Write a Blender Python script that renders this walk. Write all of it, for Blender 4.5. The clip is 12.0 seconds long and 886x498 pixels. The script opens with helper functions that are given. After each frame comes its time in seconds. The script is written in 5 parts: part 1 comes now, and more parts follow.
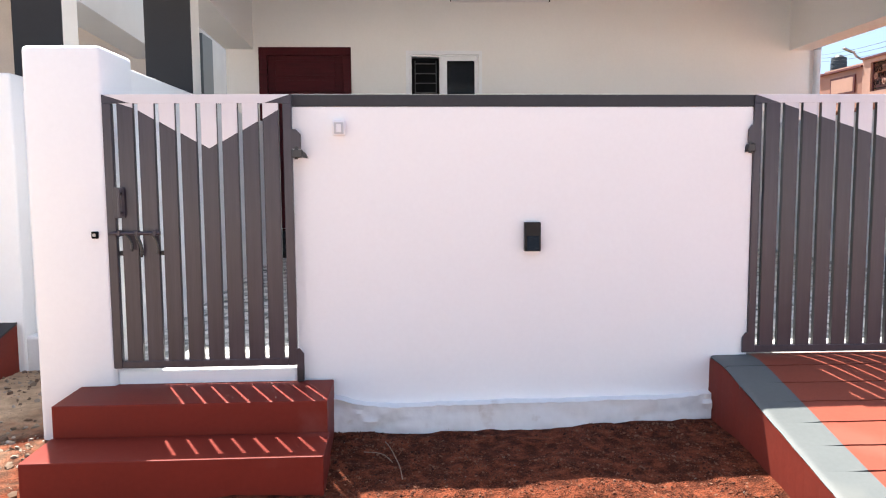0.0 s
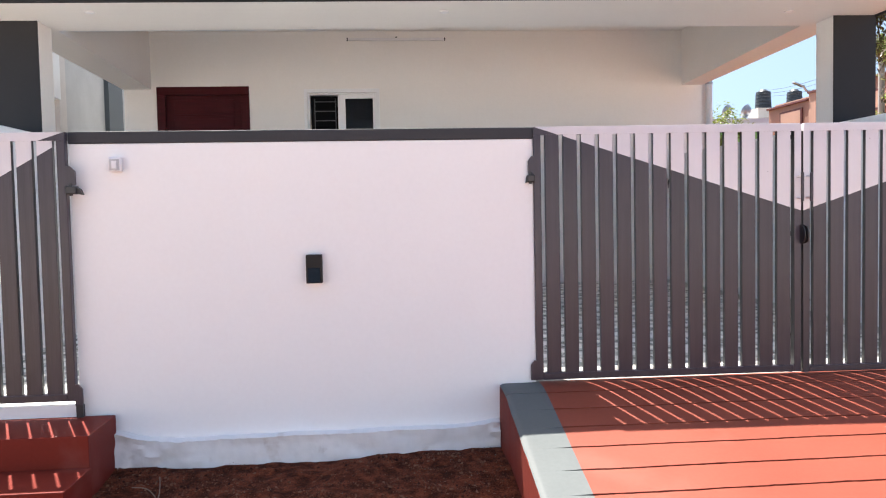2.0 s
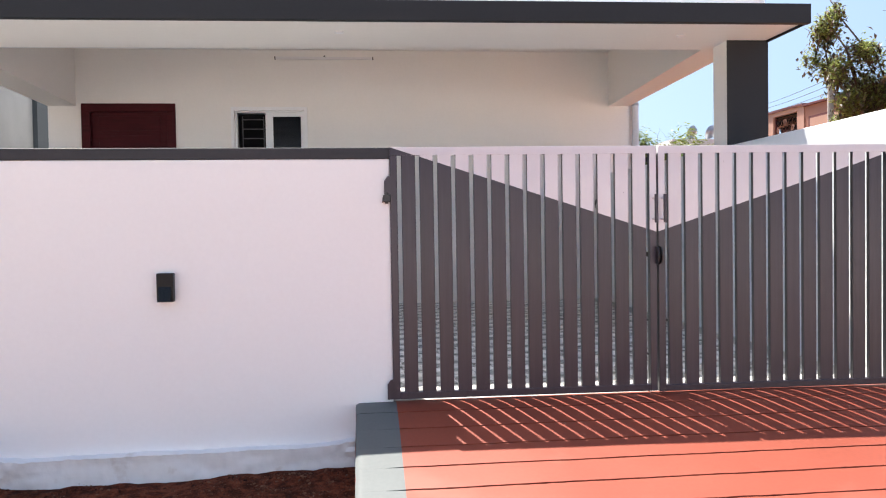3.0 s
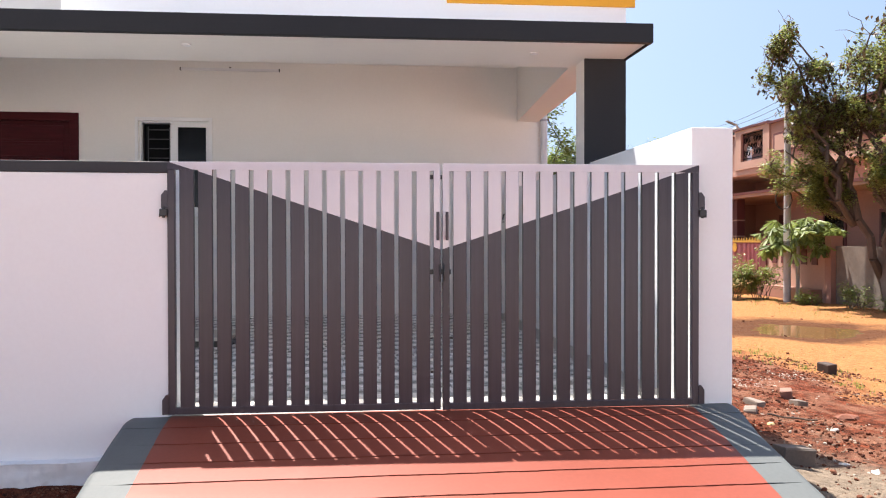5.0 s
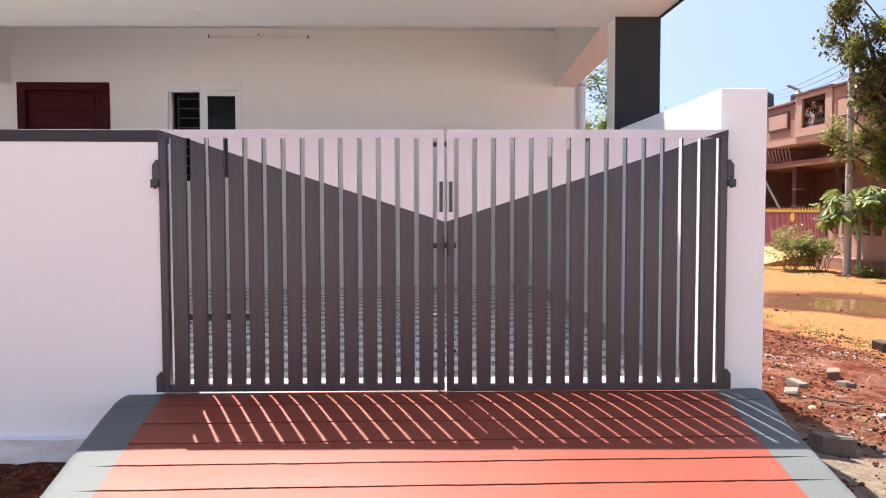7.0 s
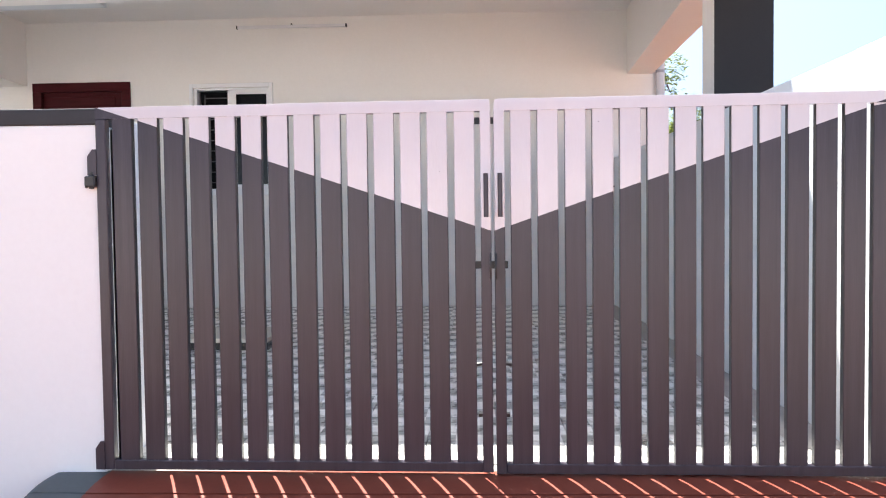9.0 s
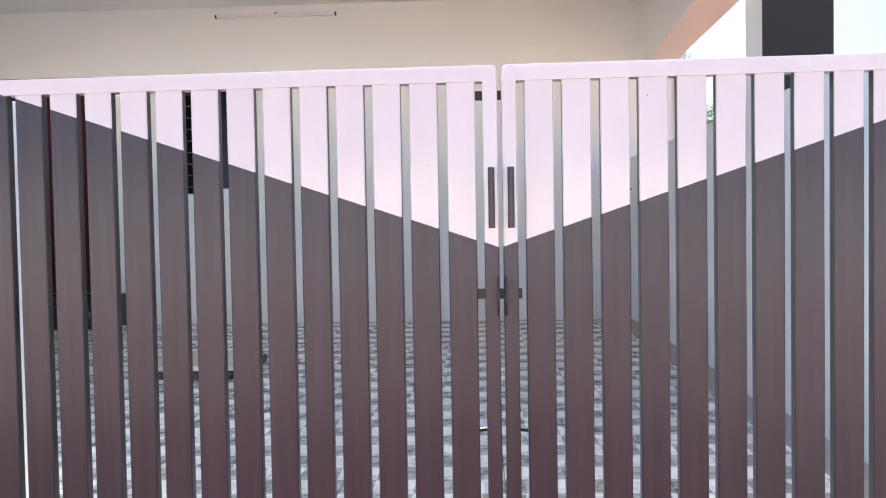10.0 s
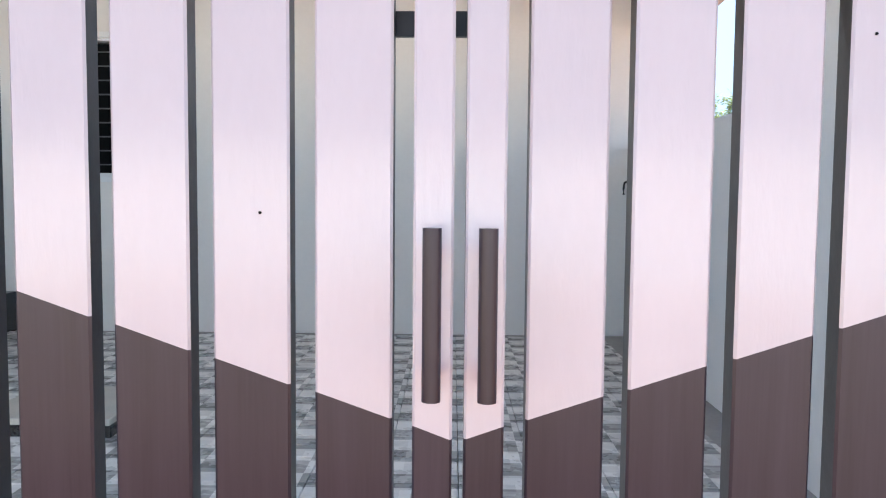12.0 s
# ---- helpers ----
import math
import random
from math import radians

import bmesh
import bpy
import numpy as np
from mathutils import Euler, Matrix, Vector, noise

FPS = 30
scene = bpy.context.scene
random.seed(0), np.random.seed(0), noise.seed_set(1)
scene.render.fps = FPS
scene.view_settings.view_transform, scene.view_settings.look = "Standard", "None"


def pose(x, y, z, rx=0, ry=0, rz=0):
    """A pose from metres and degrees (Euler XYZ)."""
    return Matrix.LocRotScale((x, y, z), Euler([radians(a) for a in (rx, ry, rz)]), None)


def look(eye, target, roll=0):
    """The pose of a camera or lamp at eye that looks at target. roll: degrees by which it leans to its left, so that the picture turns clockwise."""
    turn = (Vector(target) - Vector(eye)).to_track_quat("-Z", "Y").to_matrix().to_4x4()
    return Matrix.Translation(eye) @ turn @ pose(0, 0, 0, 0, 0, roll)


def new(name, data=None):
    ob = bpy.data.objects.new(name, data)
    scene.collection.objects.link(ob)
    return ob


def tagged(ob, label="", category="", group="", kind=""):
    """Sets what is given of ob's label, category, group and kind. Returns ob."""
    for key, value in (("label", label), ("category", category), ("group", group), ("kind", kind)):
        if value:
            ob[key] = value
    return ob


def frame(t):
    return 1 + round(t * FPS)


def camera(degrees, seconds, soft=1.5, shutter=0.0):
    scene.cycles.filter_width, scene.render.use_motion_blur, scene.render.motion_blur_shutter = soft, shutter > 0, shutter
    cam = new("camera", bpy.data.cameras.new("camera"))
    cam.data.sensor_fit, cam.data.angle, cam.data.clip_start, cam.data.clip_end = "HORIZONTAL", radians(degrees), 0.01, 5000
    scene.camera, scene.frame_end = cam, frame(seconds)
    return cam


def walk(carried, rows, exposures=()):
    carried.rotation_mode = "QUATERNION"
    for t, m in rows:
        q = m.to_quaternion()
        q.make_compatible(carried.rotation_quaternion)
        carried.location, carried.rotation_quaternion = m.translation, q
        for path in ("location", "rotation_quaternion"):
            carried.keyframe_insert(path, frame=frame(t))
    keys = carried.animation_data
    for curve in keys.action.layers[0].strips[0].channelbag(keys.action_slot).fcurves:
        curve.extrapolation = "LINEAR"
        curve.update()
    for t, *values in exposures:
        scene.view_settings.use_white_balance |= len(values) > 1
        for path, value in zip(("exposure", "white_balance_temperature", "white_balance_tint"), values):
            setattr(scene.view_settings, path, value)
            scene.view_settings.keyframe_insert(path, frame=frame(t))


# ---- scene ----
cam = camera(59.9, 12.0, soft=1.1)
PATH = [
    (0, (0.329, 0.231, 1.411), (0.437, 2.219, 1.22), -0.4),
    (0.5, (0.558, 0.225, 1.412), (0.673, 2.216, 1.254), -0.9),
    (1, (0.852, 0.13, 1.409), (0.982, 2.122, 1.279), -1.0),
    (1.5, (1.095, 0.116, 1.379), (1.236, 2.108, 1.267), -1.1),
    (2, (1.356, 0.11, 1.377), (1.507, 2.102, 1.28), -1.2),
    (2.5, (1.698, 0.046, 1.378), (1.874, 2.037, 1.3), -1.1),
    (3, (2.005, 0.036, 1.375), (2.21, 2.025, 1.323), -0.9),
    (3.5, (2.313, -0.003, 1.395), (2.543, 1.983, 1.372), -0.6),
    (3.7, (2.442, -0.062, 1.395), (2.683, 1.923, 1.383), -0.6),
    (5.5, (3.317, -0.073, 1.392), (3.506, 1.917, 1.35), 0.1),
    (6, (3.368, -0.047, 1.394), (3.525, 1.946, 1.322), 0.1),
    (6.5, (3.374, 0.023, 1.396), (3.494, 2.017, 1.305), 0.0),
    (7, (3.442, 0.162, 1.404), (3.518, 2.158, 1.302), -0.1),
    (7.5, (3.51, 0.337, 1.391), (3.534, 2.334, 1.29), -0.4),
    (9.5, (3.544, 1.734, 1.382), (3.447, 3.731, 1.316), -0.8),
    (10, (3.548, 2.107, 1.402), (3.454, 4.104, 1.34), -1.0),
    (10.5, (3.601, 2.499, 1.445), (3.525, 4.497, 1.385), -0.8),
    (11, (3.565, 2.839, 1.48), (3.543, 4.838, 1.421), -0.7),
    (11.5, (3.548, 3.136, 1.526), (3.536, 5.135, 1.444), -0.3),
    (12, (3.599, 3.384, 1.571), (3.574, 5.38, 1.442), 0.5),
]
walk(cam, [(t, look(eye, target, roll)) for t, eye, target, roll in PATH], exposures=[(0.0, 2.17, 6350, 9), (1.5, 2.08, 6350, 9), (3.0, 1.97, 6350, 10), (5.5, 1.83, 6450, 13), (7.5, 1.90, 6450, 14), (9.5, 2.49, 6150, 7), (11.0, 2.60, 6000, 4), (12.0, 2.45, 5950, 3)])

# ---- light ----
SUN_TO = Vector((-0.197, 0.402, 1.0)).normalized()
world = bpy.data.worlds.new("sky")
scene.world = world
world.use_nodes = True
wn = world.node_tree
sky = wn.nodes.new("ShaderNodeTexSky")
sky.sky_type, sky.sun_disc = "NISHITA", False
sky.sun_elevation = math.asin(SUN_TO.z)
sky.sun_rotation = math.atan2(SUN_TO.x, SUN_TO.y)
sky.air_density, sky.dust_density, sky.ozone_density = 1.5, 2.8, 2.2
# a dull, hazy horizon: the sky is read a little above the line of sight
toward, lift, unit = wn.nodes.new("ShaderNodeTexCoord"), wn.nodes.new("ShaderNodeMapping"), wn.nodes.new("ShaderNodeVectorMath")
lift.inputs["Location"].default_value = (0, 0, 0.24)
unit.operation = "NORMALIZE"
wn.links.new(toward.outputs["Generated"], lift.inputs["Vector"])
wn.links.new(lift.outputs[0], unit.inputs[0])
wn.links.new(unit.outputs[0], sky.inputs["Vector"])
wn.nodes["Background"].inputs["Strength"].default_value = 0.055
wn.links.new(sky.outputs[0], wn.nodes["Background"].inputs["Color"])
sun = new("sun", bpy.data.lights.new("sun", "SUN"))
sun.data.energy, sun.data.angle, sun.data.color = 4.0, radians(0.55), (1.0, 0.95, 0.87)
sun.matrix_world = look(SUN_TO * 60, (0, 0, 0))


# ---- materials ----
def material(name, colour, rough=0.6, metal=0.0, vary=0.12, scale=3.0, fine=60.0, bump=0.15, depth=0.01, streak=None, by_piece=0.0, spec=0.5, stain=None, coat=0.0):
    """A surface with large, soft stains and a fine grain; by_piece varies it from object to object."""
    m = bpy.data.materials.new(name)
    m.use_nodes = True
    t = m.node_tree
    n, link = t.nodes, t.links.new
    b = n["Principled BSDF"]
    b.inputs["Roughness"].default_value, b.inputs["Metallic"].default_value = rough, metal
    b.inputs["Specular IOR Level"].default_value = spec
    b.inputs["Coat Weight"].default_value, b.inputs["Coat Roughness"].default_value = coat, 0.12
    co = n.new("ShaderNodeTexCoord")
    mp = n.new("ShaderNodeMapping")
    if streak:
        mp.inputs["Scale"].default_value = streak
    link(co.outputs["Object"], mp.inputs["Vector"])
    big, small = n.new("ShaderNodeTexNoise"), n.new("ShaderNodeTexNoise")
    for node, s, d in ((big, scale, 5), (small, fine, 3)):
        node.inputs["Scale"].default_value, node.inputs["Detail"].default_value = s, d
        link(mp.outputs[0], node.inputs["Vector"])
    ramp = n.new("ShaderNodeValToRGB")
    c = Vector(colour)
    ramp.color_ramp.elements[0].position, ramp.color_ramp.elements[1].position = 0.3, 0.7
    ramp.color_ramp.elements[0].color = (*(c * (1 - vary)), 1)
    ramp.color_ramp.elements[1].color = (*(c * (1 + vary)), 1)
    mixed = n.new("ShaderNodeMath")
    mixed.operation = "MULTIPLY_ADD"
    mixed.inputs[1].default_value = 0.35
    link(small.outputs["Fac"], mixed.inputs[0])
    sub = n.new("ShaderNodeMath")
    sub.operation = "MULTIPLY_ADD"
    sub.inputs[1].default_value, sub.inputs[2].default_value = 0.65, 0.0
    link(big.outputs["Fac"], sub.inputs[0])
    link(sub.outputs[0], mixed.inputs[2])
    link(mixed.outputs[0], ramp.inputs["Fac"])
    out = ramp.outputs["Color"]
    if stain:
        sn, sr, sm = n.new("ShaderNodeTexNoise"), n.new("ShaderNodeValToRGB"), n.new("ShaderNodeMix")
        sn.inputs["Scale"].default_value, sn.inputs["Detail"].default_value = stain[1], 8
        link(co.outputs["Object"], sn.inputs["Vector"])
        sr.color_ramp.elements[0].position, sr.color_ramp.elements[1].position = stain[2], stain[2] + 0.12
        link(sn.outputs["Fac"], sr.inputs["Fac"])
        sm.data_type = "RGBA"
        link(sr.outputs["Color"], sm.inputs["Factor"])
        link(out, sm.inputs["A"])
        sm.inputs["B"].default_value = (*stain[0], 1)
        out = sm.outputs["Result"]
    if by_piece:
        oi, hs = n.new("ShaderNodeObjectInfo"), n.new("ShaderNodeHueSaturation")
        mr = n.new("ShaderNodeMapRange")
        mr.inputs["To Min"].default_value, mr.inputs["To Max"].default_value = 1 - by_piece, 1 + by_piece
        link(oi.outputs["Random"], mr.inputs["Value"])
        link(mr.outputs[0], hs.inputs["Value"])
        link(out, hs.inputs["Color"])
        out = hs.outputs["Color"]
    link(out, b.inputs["Base Color"])
    rr = n.new("ShaderNodeMapRange")
    rr.inputs["To Min"].default_value, rr.inputs["To Max"].default_value = max(0.02, rough - 0.07), min(1, rough + 0.07)
    link(big.outputs["Fac"], rr.inputs["Value"])
    link(rr.outputs[0], b.inputs["Roughness"])
    bp = n.new("ShaderNodeBump")
    bp.inputs["Strength"].default_value, bp.inputs["Distance"].default_value = bump, depth
    link(mixed.outputs[0], bp.inputs["Height"])
    link(bp.outputs[0], b.inputs["Normal"])
    return m


def ground_material():
    """Laterite soil, paler sand on the lane and grey cement spill beside the ramp, parted by noise."""
    m = material("soil", (0.135, 0.036, 0.017), 0.95, vary=0.6, scale=16, fine=110, bump=1.0, depth=0.06, spec=0.1)
    for node in m.node_tree.nodes:
        if node.type == "VALTORGB":
            node.color_ramp.elements[0].position, node.color_ramp.elements[1].position = 0.42, 0.62
    t = m.node_tree
    n, link = t.nodes, t.links.new
    b = n["Principled BSDF"]
    co, sep = n.new("ShaderNodeTexCoord"), n.new("ShaderNodeSeparateXYZ")
    link(co.outputs["Object"], sep.inputs[0])
    edge = n.new("ShaderNodeTexNoise")
    edge.inputs["Scale"].default_value, edge.inputs["Detail"].default_value = 0.9, 6
    link(co.outputs["Object"], edge.inputs["Vector"])

    def calc(op, a, c):
        k = n.new("ShaderNodeMath")
        k.operation = op
        for i, v in enumerate((a, c)):
            if isinstance(v, (int, float)):
                k.inputs[i].default_value = v
            else:
                link(v, k.inputs[i])
        return k.outputs[0]

    def band(v, lo, hi):
        k = n.new("ShaderNodeMapRange")
        k.inputs["From Min"].default_value, k.inputs["From Max"].default_value = lo, hi
        link(v, k.inputs["Value"])
        return k.outputs[0]

    def over(base, fac, colour):
        k = n.new("ShaderNodeMix")
        k.data_type = "RGBA"
        link(fac, k.inputs["Factor"])
        link(base, k.inputs["A"])
        grain = n.new("ShaderNodeTexNoise")
        grain.inputs["Scale"].default_value, grain.inputs["Detail"].default_value = 14, 7
        link(co.outputs["Object"], grain.inputs["Vector"])
        r = n.new("ShaderNodeValToRGB")
        r.color_ramp.elements[0].position, r.color_ramp.elements[1].position = 0.32, 0.68
        r.color_ramp.elements[0].color = (*(Vector(colour) * 0.72), 1)
        r.color_ramp.elements[1].color = (*(Vector(colour) * 1.2), 1)
        link(grain.outputs["Fac"], r.inputs["Fac"])
        link(r.outputs["Color"], k.inputs["B"])
        return k.outputs["Result"]

    wob = calc("MULTIPLY_ADD", edge.outputs["Fac"], 2.4)
    sx = calc("ADD", sep.outputs["X"], wob)
    base = b.inputs["Base Color"].links[0].from_socket
    blotch = n.new("ShaderNodeTexNoise")
    blotch.inputs["Scale"].default_value, blotch.inputs["Detail"].default_value = 2.6, 9
    link(co.outputs["Object"], blotch.inputs["Vector"])
    base = over(base, calc("MULTIPLY", band(blotch.outputs["Fac"], 0.47, 0.62), band(sx, 6.4, 7.2)), (0.21, 0.095, 0.058))
    lane = calc("MULTIPLY", band(sx, 10.1, 10.6), band(sx, 18.9, 17.4))
    base = over(base, lane, (0.34, 0.155, 0.060))
    spill = calc("MULTIPLY", band(sx, 6.2, 6.6), band(sx, 8.5, 7.7))
    sy = calc("ADD", sep.outputs["Y"], wob)
    spill = calc("MULTIPLY", spill, band(sy, 7.5, 6.8))
    base = over(base, spill, (0.215, 0.165, 0.12))
    # unseen ground before the gates, made pale to bounce sun onto the shaded front
    street = band(sy, 2.4, 1.6)
    base = over(base, street, (0.45, 0.31, 0.24))
    mud = n.new("ShaderNodeVectorMath")
    mud.operation = "DISTANCE"
    mud.inputs[1].default_value = (11.9, 14.7, -0.45)
    link(co.outputs["Object"], mud.inputs[0])
    base = over(base, band(calc("ADD", mud.outputs["Value"], wob), 4.2, 3.4), (0.10, 0.042, 0.02))
    left = band(sx, 0.45, -0.05)
    base = over(base, left, (0.50, 0.36, 0.24))
    link(base, b.inputs["Base Color"])
    return m


WALL_WHITE = material("white_wall_paint", (0.845, 0.85, 0.855), 0.55, vary=0.025, scale=1.1, fine=45, bump=0.06, depth=0.004)
HOUSE_WHITE = material("cream_wall_paint", (0.85, 0.828, 0.795), 0.6, vary=0.03, scale=0.9, fine=40, bump=0.06, depth=0.004)
PLINTH_WHITE = material("rough_limewashed_plaster", (0.76, 0.755, 0.75), 0.8, vary=0.07, scale=5, fine=26, bump=0.5, depth=0.016, stain=((0.55, 0.50, 0.46), 7, 0.64))
GREY_PAINT = material("slate_grey_wall_paint", (0.019, 0.020, 0.023), 0.6, spec=0.3, vary=0.1, scale=2, fine=50, bump=0.06, depth=0.004)
CAP_PAINT = material("weathered_slate_paint", (0.033, 0.034, 0.039), 0.55, spec=0.35, vary=0.15, scale=3, fine=50, bump=0.1, depth=0.004)
GATE_GREY = material("charcoal_gate_enamel", (0.038, 0.030, 0.042), 0.33, spec=0.42, vary=0.26, scale=1.6, fine=14, bump=0.10, depth=0.002, streak=(26, 26, 0.9), by_piece=0.06, coat=0.12)
GATE_WHITE = material("white_gate_enamel", (0.655, 0.628, 0.655), 0.15, vary=0.025, scale=2.5, fine=22, bump=0.38, depth=0.004, streak=(6, 6, 1.6), by_piece=0.02, coat=0.5)
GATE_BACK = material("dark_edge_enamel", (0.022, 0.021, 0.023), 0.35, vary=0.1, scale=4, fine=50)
RED_OXIDE = material("red_oxide_floor_paint", (0.222, 0.050, 0.029), 0.5, spec=0.25, vary=0.12, scale=1.6, fine=55, bump=0.12, depth=0.004, stain=((0.245, 0.066, 0.042), 2.3, 0.60))
RED_STEP = material("deep_red_oxide_paint", (0.17, 0.021, 0.0125), 0.55, spec=0.16, vary=0.12, scale=2.2, fine=50, bump=0.12, depth=0.004, stain=((0.20, 0.045, 0.033), 3.1, 0.60))
# darker than RED_OXIDE: the ramp's side face and the neighbour's ramp
RED_SIDE = material("darker_red_oxide", (0.16, 0.022, 0.012), 0.7, spec=0.25, vary=0.18, scale=3, fine=40, bump=0.3, depth=0.006)
RAMP_GREY = material("blue_grey_floor_paint", (0.108, 0.116, 0.114), 0.55, spec=0.18, vary=0.1, scale=1.8, fine=55, bump=0.12, depth=0.004, stain=((0.13, 0.135, 0.128), 2.6, 0.6))
GROOVE = material("groove_dark_red", (0.03, 0.008, 0.006), 0.9, spec=0.1)
SOIL = ground_material()
STONE = material("cement_block", (0.17, 0.135, 0.11), 0.9, vary=0.25, scale=6, fine=60, bump=0.6, depth=0.01, by_piece=0.2)
BRICK = material("broken_brick", (0.27, 0.15, 0.11), 0.9, vary=0.3, scale=7, fine=60, bump=0.6, depth=0.01, by_piece=0.3)
def rubble_material(name, stops):
    """Crumbs that differ from piece to piece."""
    m = material(name, stops[0], 0.95, spec=0.15, bump=0.5, fine=120)
    n, link = m.node_tree.nodes, m.node_tree.links.new
    geo, ramp_ = n.new("ShaderNodeNewGeometry"), n.new("ShaderNodeValToRGB")
    el = ramp_.color_ramp.elements
    el[0].color, el[1].color = (*stops[0], 1), (*stops[-1], 1)
    for i, c in enumerate(stops[1:-1]):
        k = el.new((i + 1) / (len(stops) - 1))
        k.color = (*c, 1)
    link(geo.outputs["Random Per Island"], ramp_.inputs["Fac"])
    link(ramp_.outputs["Color"], n["Principled BSDF"].inputs["Base Color"])
    return m


CRUMB_RED = rubble_material("red_soil_crumbs", ((0.035, 0.013, 0.009), (0.09, 0.029, 0.016), (0.14, 0.052, 0.028), (0.22, 0.105, 0.065)))
CRUMB_PALE = rubble_material("pale_crumbs", ((0.12, 0.07, 0.045), (0.25, 0.19, 0.14), (0.42, 0.36, 0.30)))
CLOD = material("soil_clod", (0.17, 0.06, 0.033), 0.95, vary=0.4, scale=8, fine=60, bump=0.6, depth=0.01)
WOOD = material("dark_mahogany", (0.055, 0.006, 0.009), 0.5, spec=0.15, vary=0.35, scale=3, fine=30, bump=0.1, depth=0.003, streak=(1.2, 6, 14))
WINDOW_WHITE = material("white_upvc", (0.86, 0.87, 0.88), 0.3, vary=0.02)
BLACK_METAL = material("black_iron", (0.004, 0.004, 0.005), 0.7, spec=0.1)
BLACK_PLASTIC = material("black_plastic", (0.006, 0.006, 0.007), 0.4, vary=0.1, spec=0.25)
WHITE_PLASTIC = material("white_plastic", (0.78, 0.77, 0.78), 0.3, vary=0.02)
GRANITE = material("black_granite", (0.016, 0.015, 0.016), 0.2, vary=0.4, scale=40, fine=200)
SLAB = material("cream_stone_slab", (0.55, 0.52, 0.46), 0.6, vary=0.1, scale=6)
STEEL = material("dull_steel", (0.35, 0.35, 0.36), 0.35, metal=0.8)
YELLOW = material("amber_wall_paint", (0.75, 0.36, 0.02), 0.5, vary=0.05)
CONCRETE = material("pole_concrete", (0.36, 0.34, 0.32), 0.85, vary=0.15, scale=3, fine=40, bump=0.3)
TAN = material("terracotta_house_paint", (0.31, 0.155, 0.11), 0.7, vary=0.12, scale=0.7, fine=12, stain=((0.26, 0.13, 0.09), 0.5, 0.62))
TAN_LIGHT = material("peach_house_paint", (0.40, 0.235, 0.175), 0.7, vary=0.1, scale=0.8, fine=12)
MAROON = material("maroon_trim_paint", (0.10, 0.022, 0.02), 0.6, vary=0.15, scale=1.5)
PINK_GATE = material("dusty_rose_sheet_metal", (0.28, 0.09, 0.105), 0.5, vary=0.12, scale=1.5)
GOLD = material("gold_paint", (0.5, 0.28, 0.05), 0.4, metal=0.2)
GREEN_WALL = material("lime_green_wall_paint", (0.22, 0.46, 0.13), 0.7, vary=0.1, scale=0.5)
TANK = material("black_water_tank", (0.025, 0.03, 0.035), 0.45, vary=0.2)
BARK = material("grey_brown_bark", (0.10, 0.068, 0.048), 0.9, vary=0.35, scale=6, fine=40, bump=0.8, depth=0.02, streak=(2, 2, 0.5))
GREY_HOUSE = material("pale_grey_wall_paint", (0.62, 0.64, 0.66), 0.6, vary=0.04)
TWIG = material("dry_twig", (0.22, 0.14, 0.1), 0.9, vary=0.2, scale=9)
WIRE = material("black_cable", (0.02, 0.02, 0.02), 0.6)
FAR_ROOF = material("far_roof", (0.4, 0.36, 0.32), 0.8)


def leaf_material(name, colour):
    m = bpy.data.materials.new(name)
    m.use_nodes = True
    n, link = m.node_tree.nodes, m.node_tree.links.new
    b = n["Principled BSDF"]
    geo, ramp = n.new("ShaderNodeNewGeometry"), n.new("ShaderNodeValToRGB")
    c = Vector(colour)
    ramp.color_ramp.elements[0].color = (*(c * 0.55), 1)
    ramp.color_ramp.elements[1].color = (c.x * 1.7, c.y * 1.45, c.z * 1.2, 1)
    link(geo.outputs["Random Per Island"], ramp.inputs["Fac"])
    link(ramp.outputs["Color"], b.inputs["Base Color"])
    b.inputs["Roughness"].default_value = 0.45
    tr, mix = n.new("ShaderNodeBsdfTranslucent"), n.new("ShaderNodeMixShader")
    link(ramp.outputs["Color"], tr.inputs["Color"])
    mix.inputs[0].default_value = 0.4
    link(b.outputs[0], mix.inputs[1])
    link(tr.outputs[0], mix.inputs[2])
    link(mix.outputs[0], n["Material Output"].inputs["Surface"])
    return m


LEAF_DARK = leaf_material("dark_leaf", (0.145, 0.205, 0.06))
LEAF_TREE = leaf_material("olive_leaf", (0.19, 0.245, 0.075))
LEAF_FRESH = leaf_material("fresh_leaf", (0.15, 0.21, 0.045))
LEAF_DRY = leaf_material("dry_pod", (0.07, 0.05, 0.03))


def glass_material():
    m = material("dark_figured_glass", (0.004, 0.005, 0.007), 0.15, spec=0.3, vary=0.4, scale=9, fine=70, bump=0.35, depth=0.01)
    return m


DARK_GLASS = glass_material()


def water_material():
    m = material("muddy_water", (0.16, 0.09, 0.035), 0.06, vary=0.2, scale=1.2, fine=12, bump=0.02)
    return m


WATER = water_material()


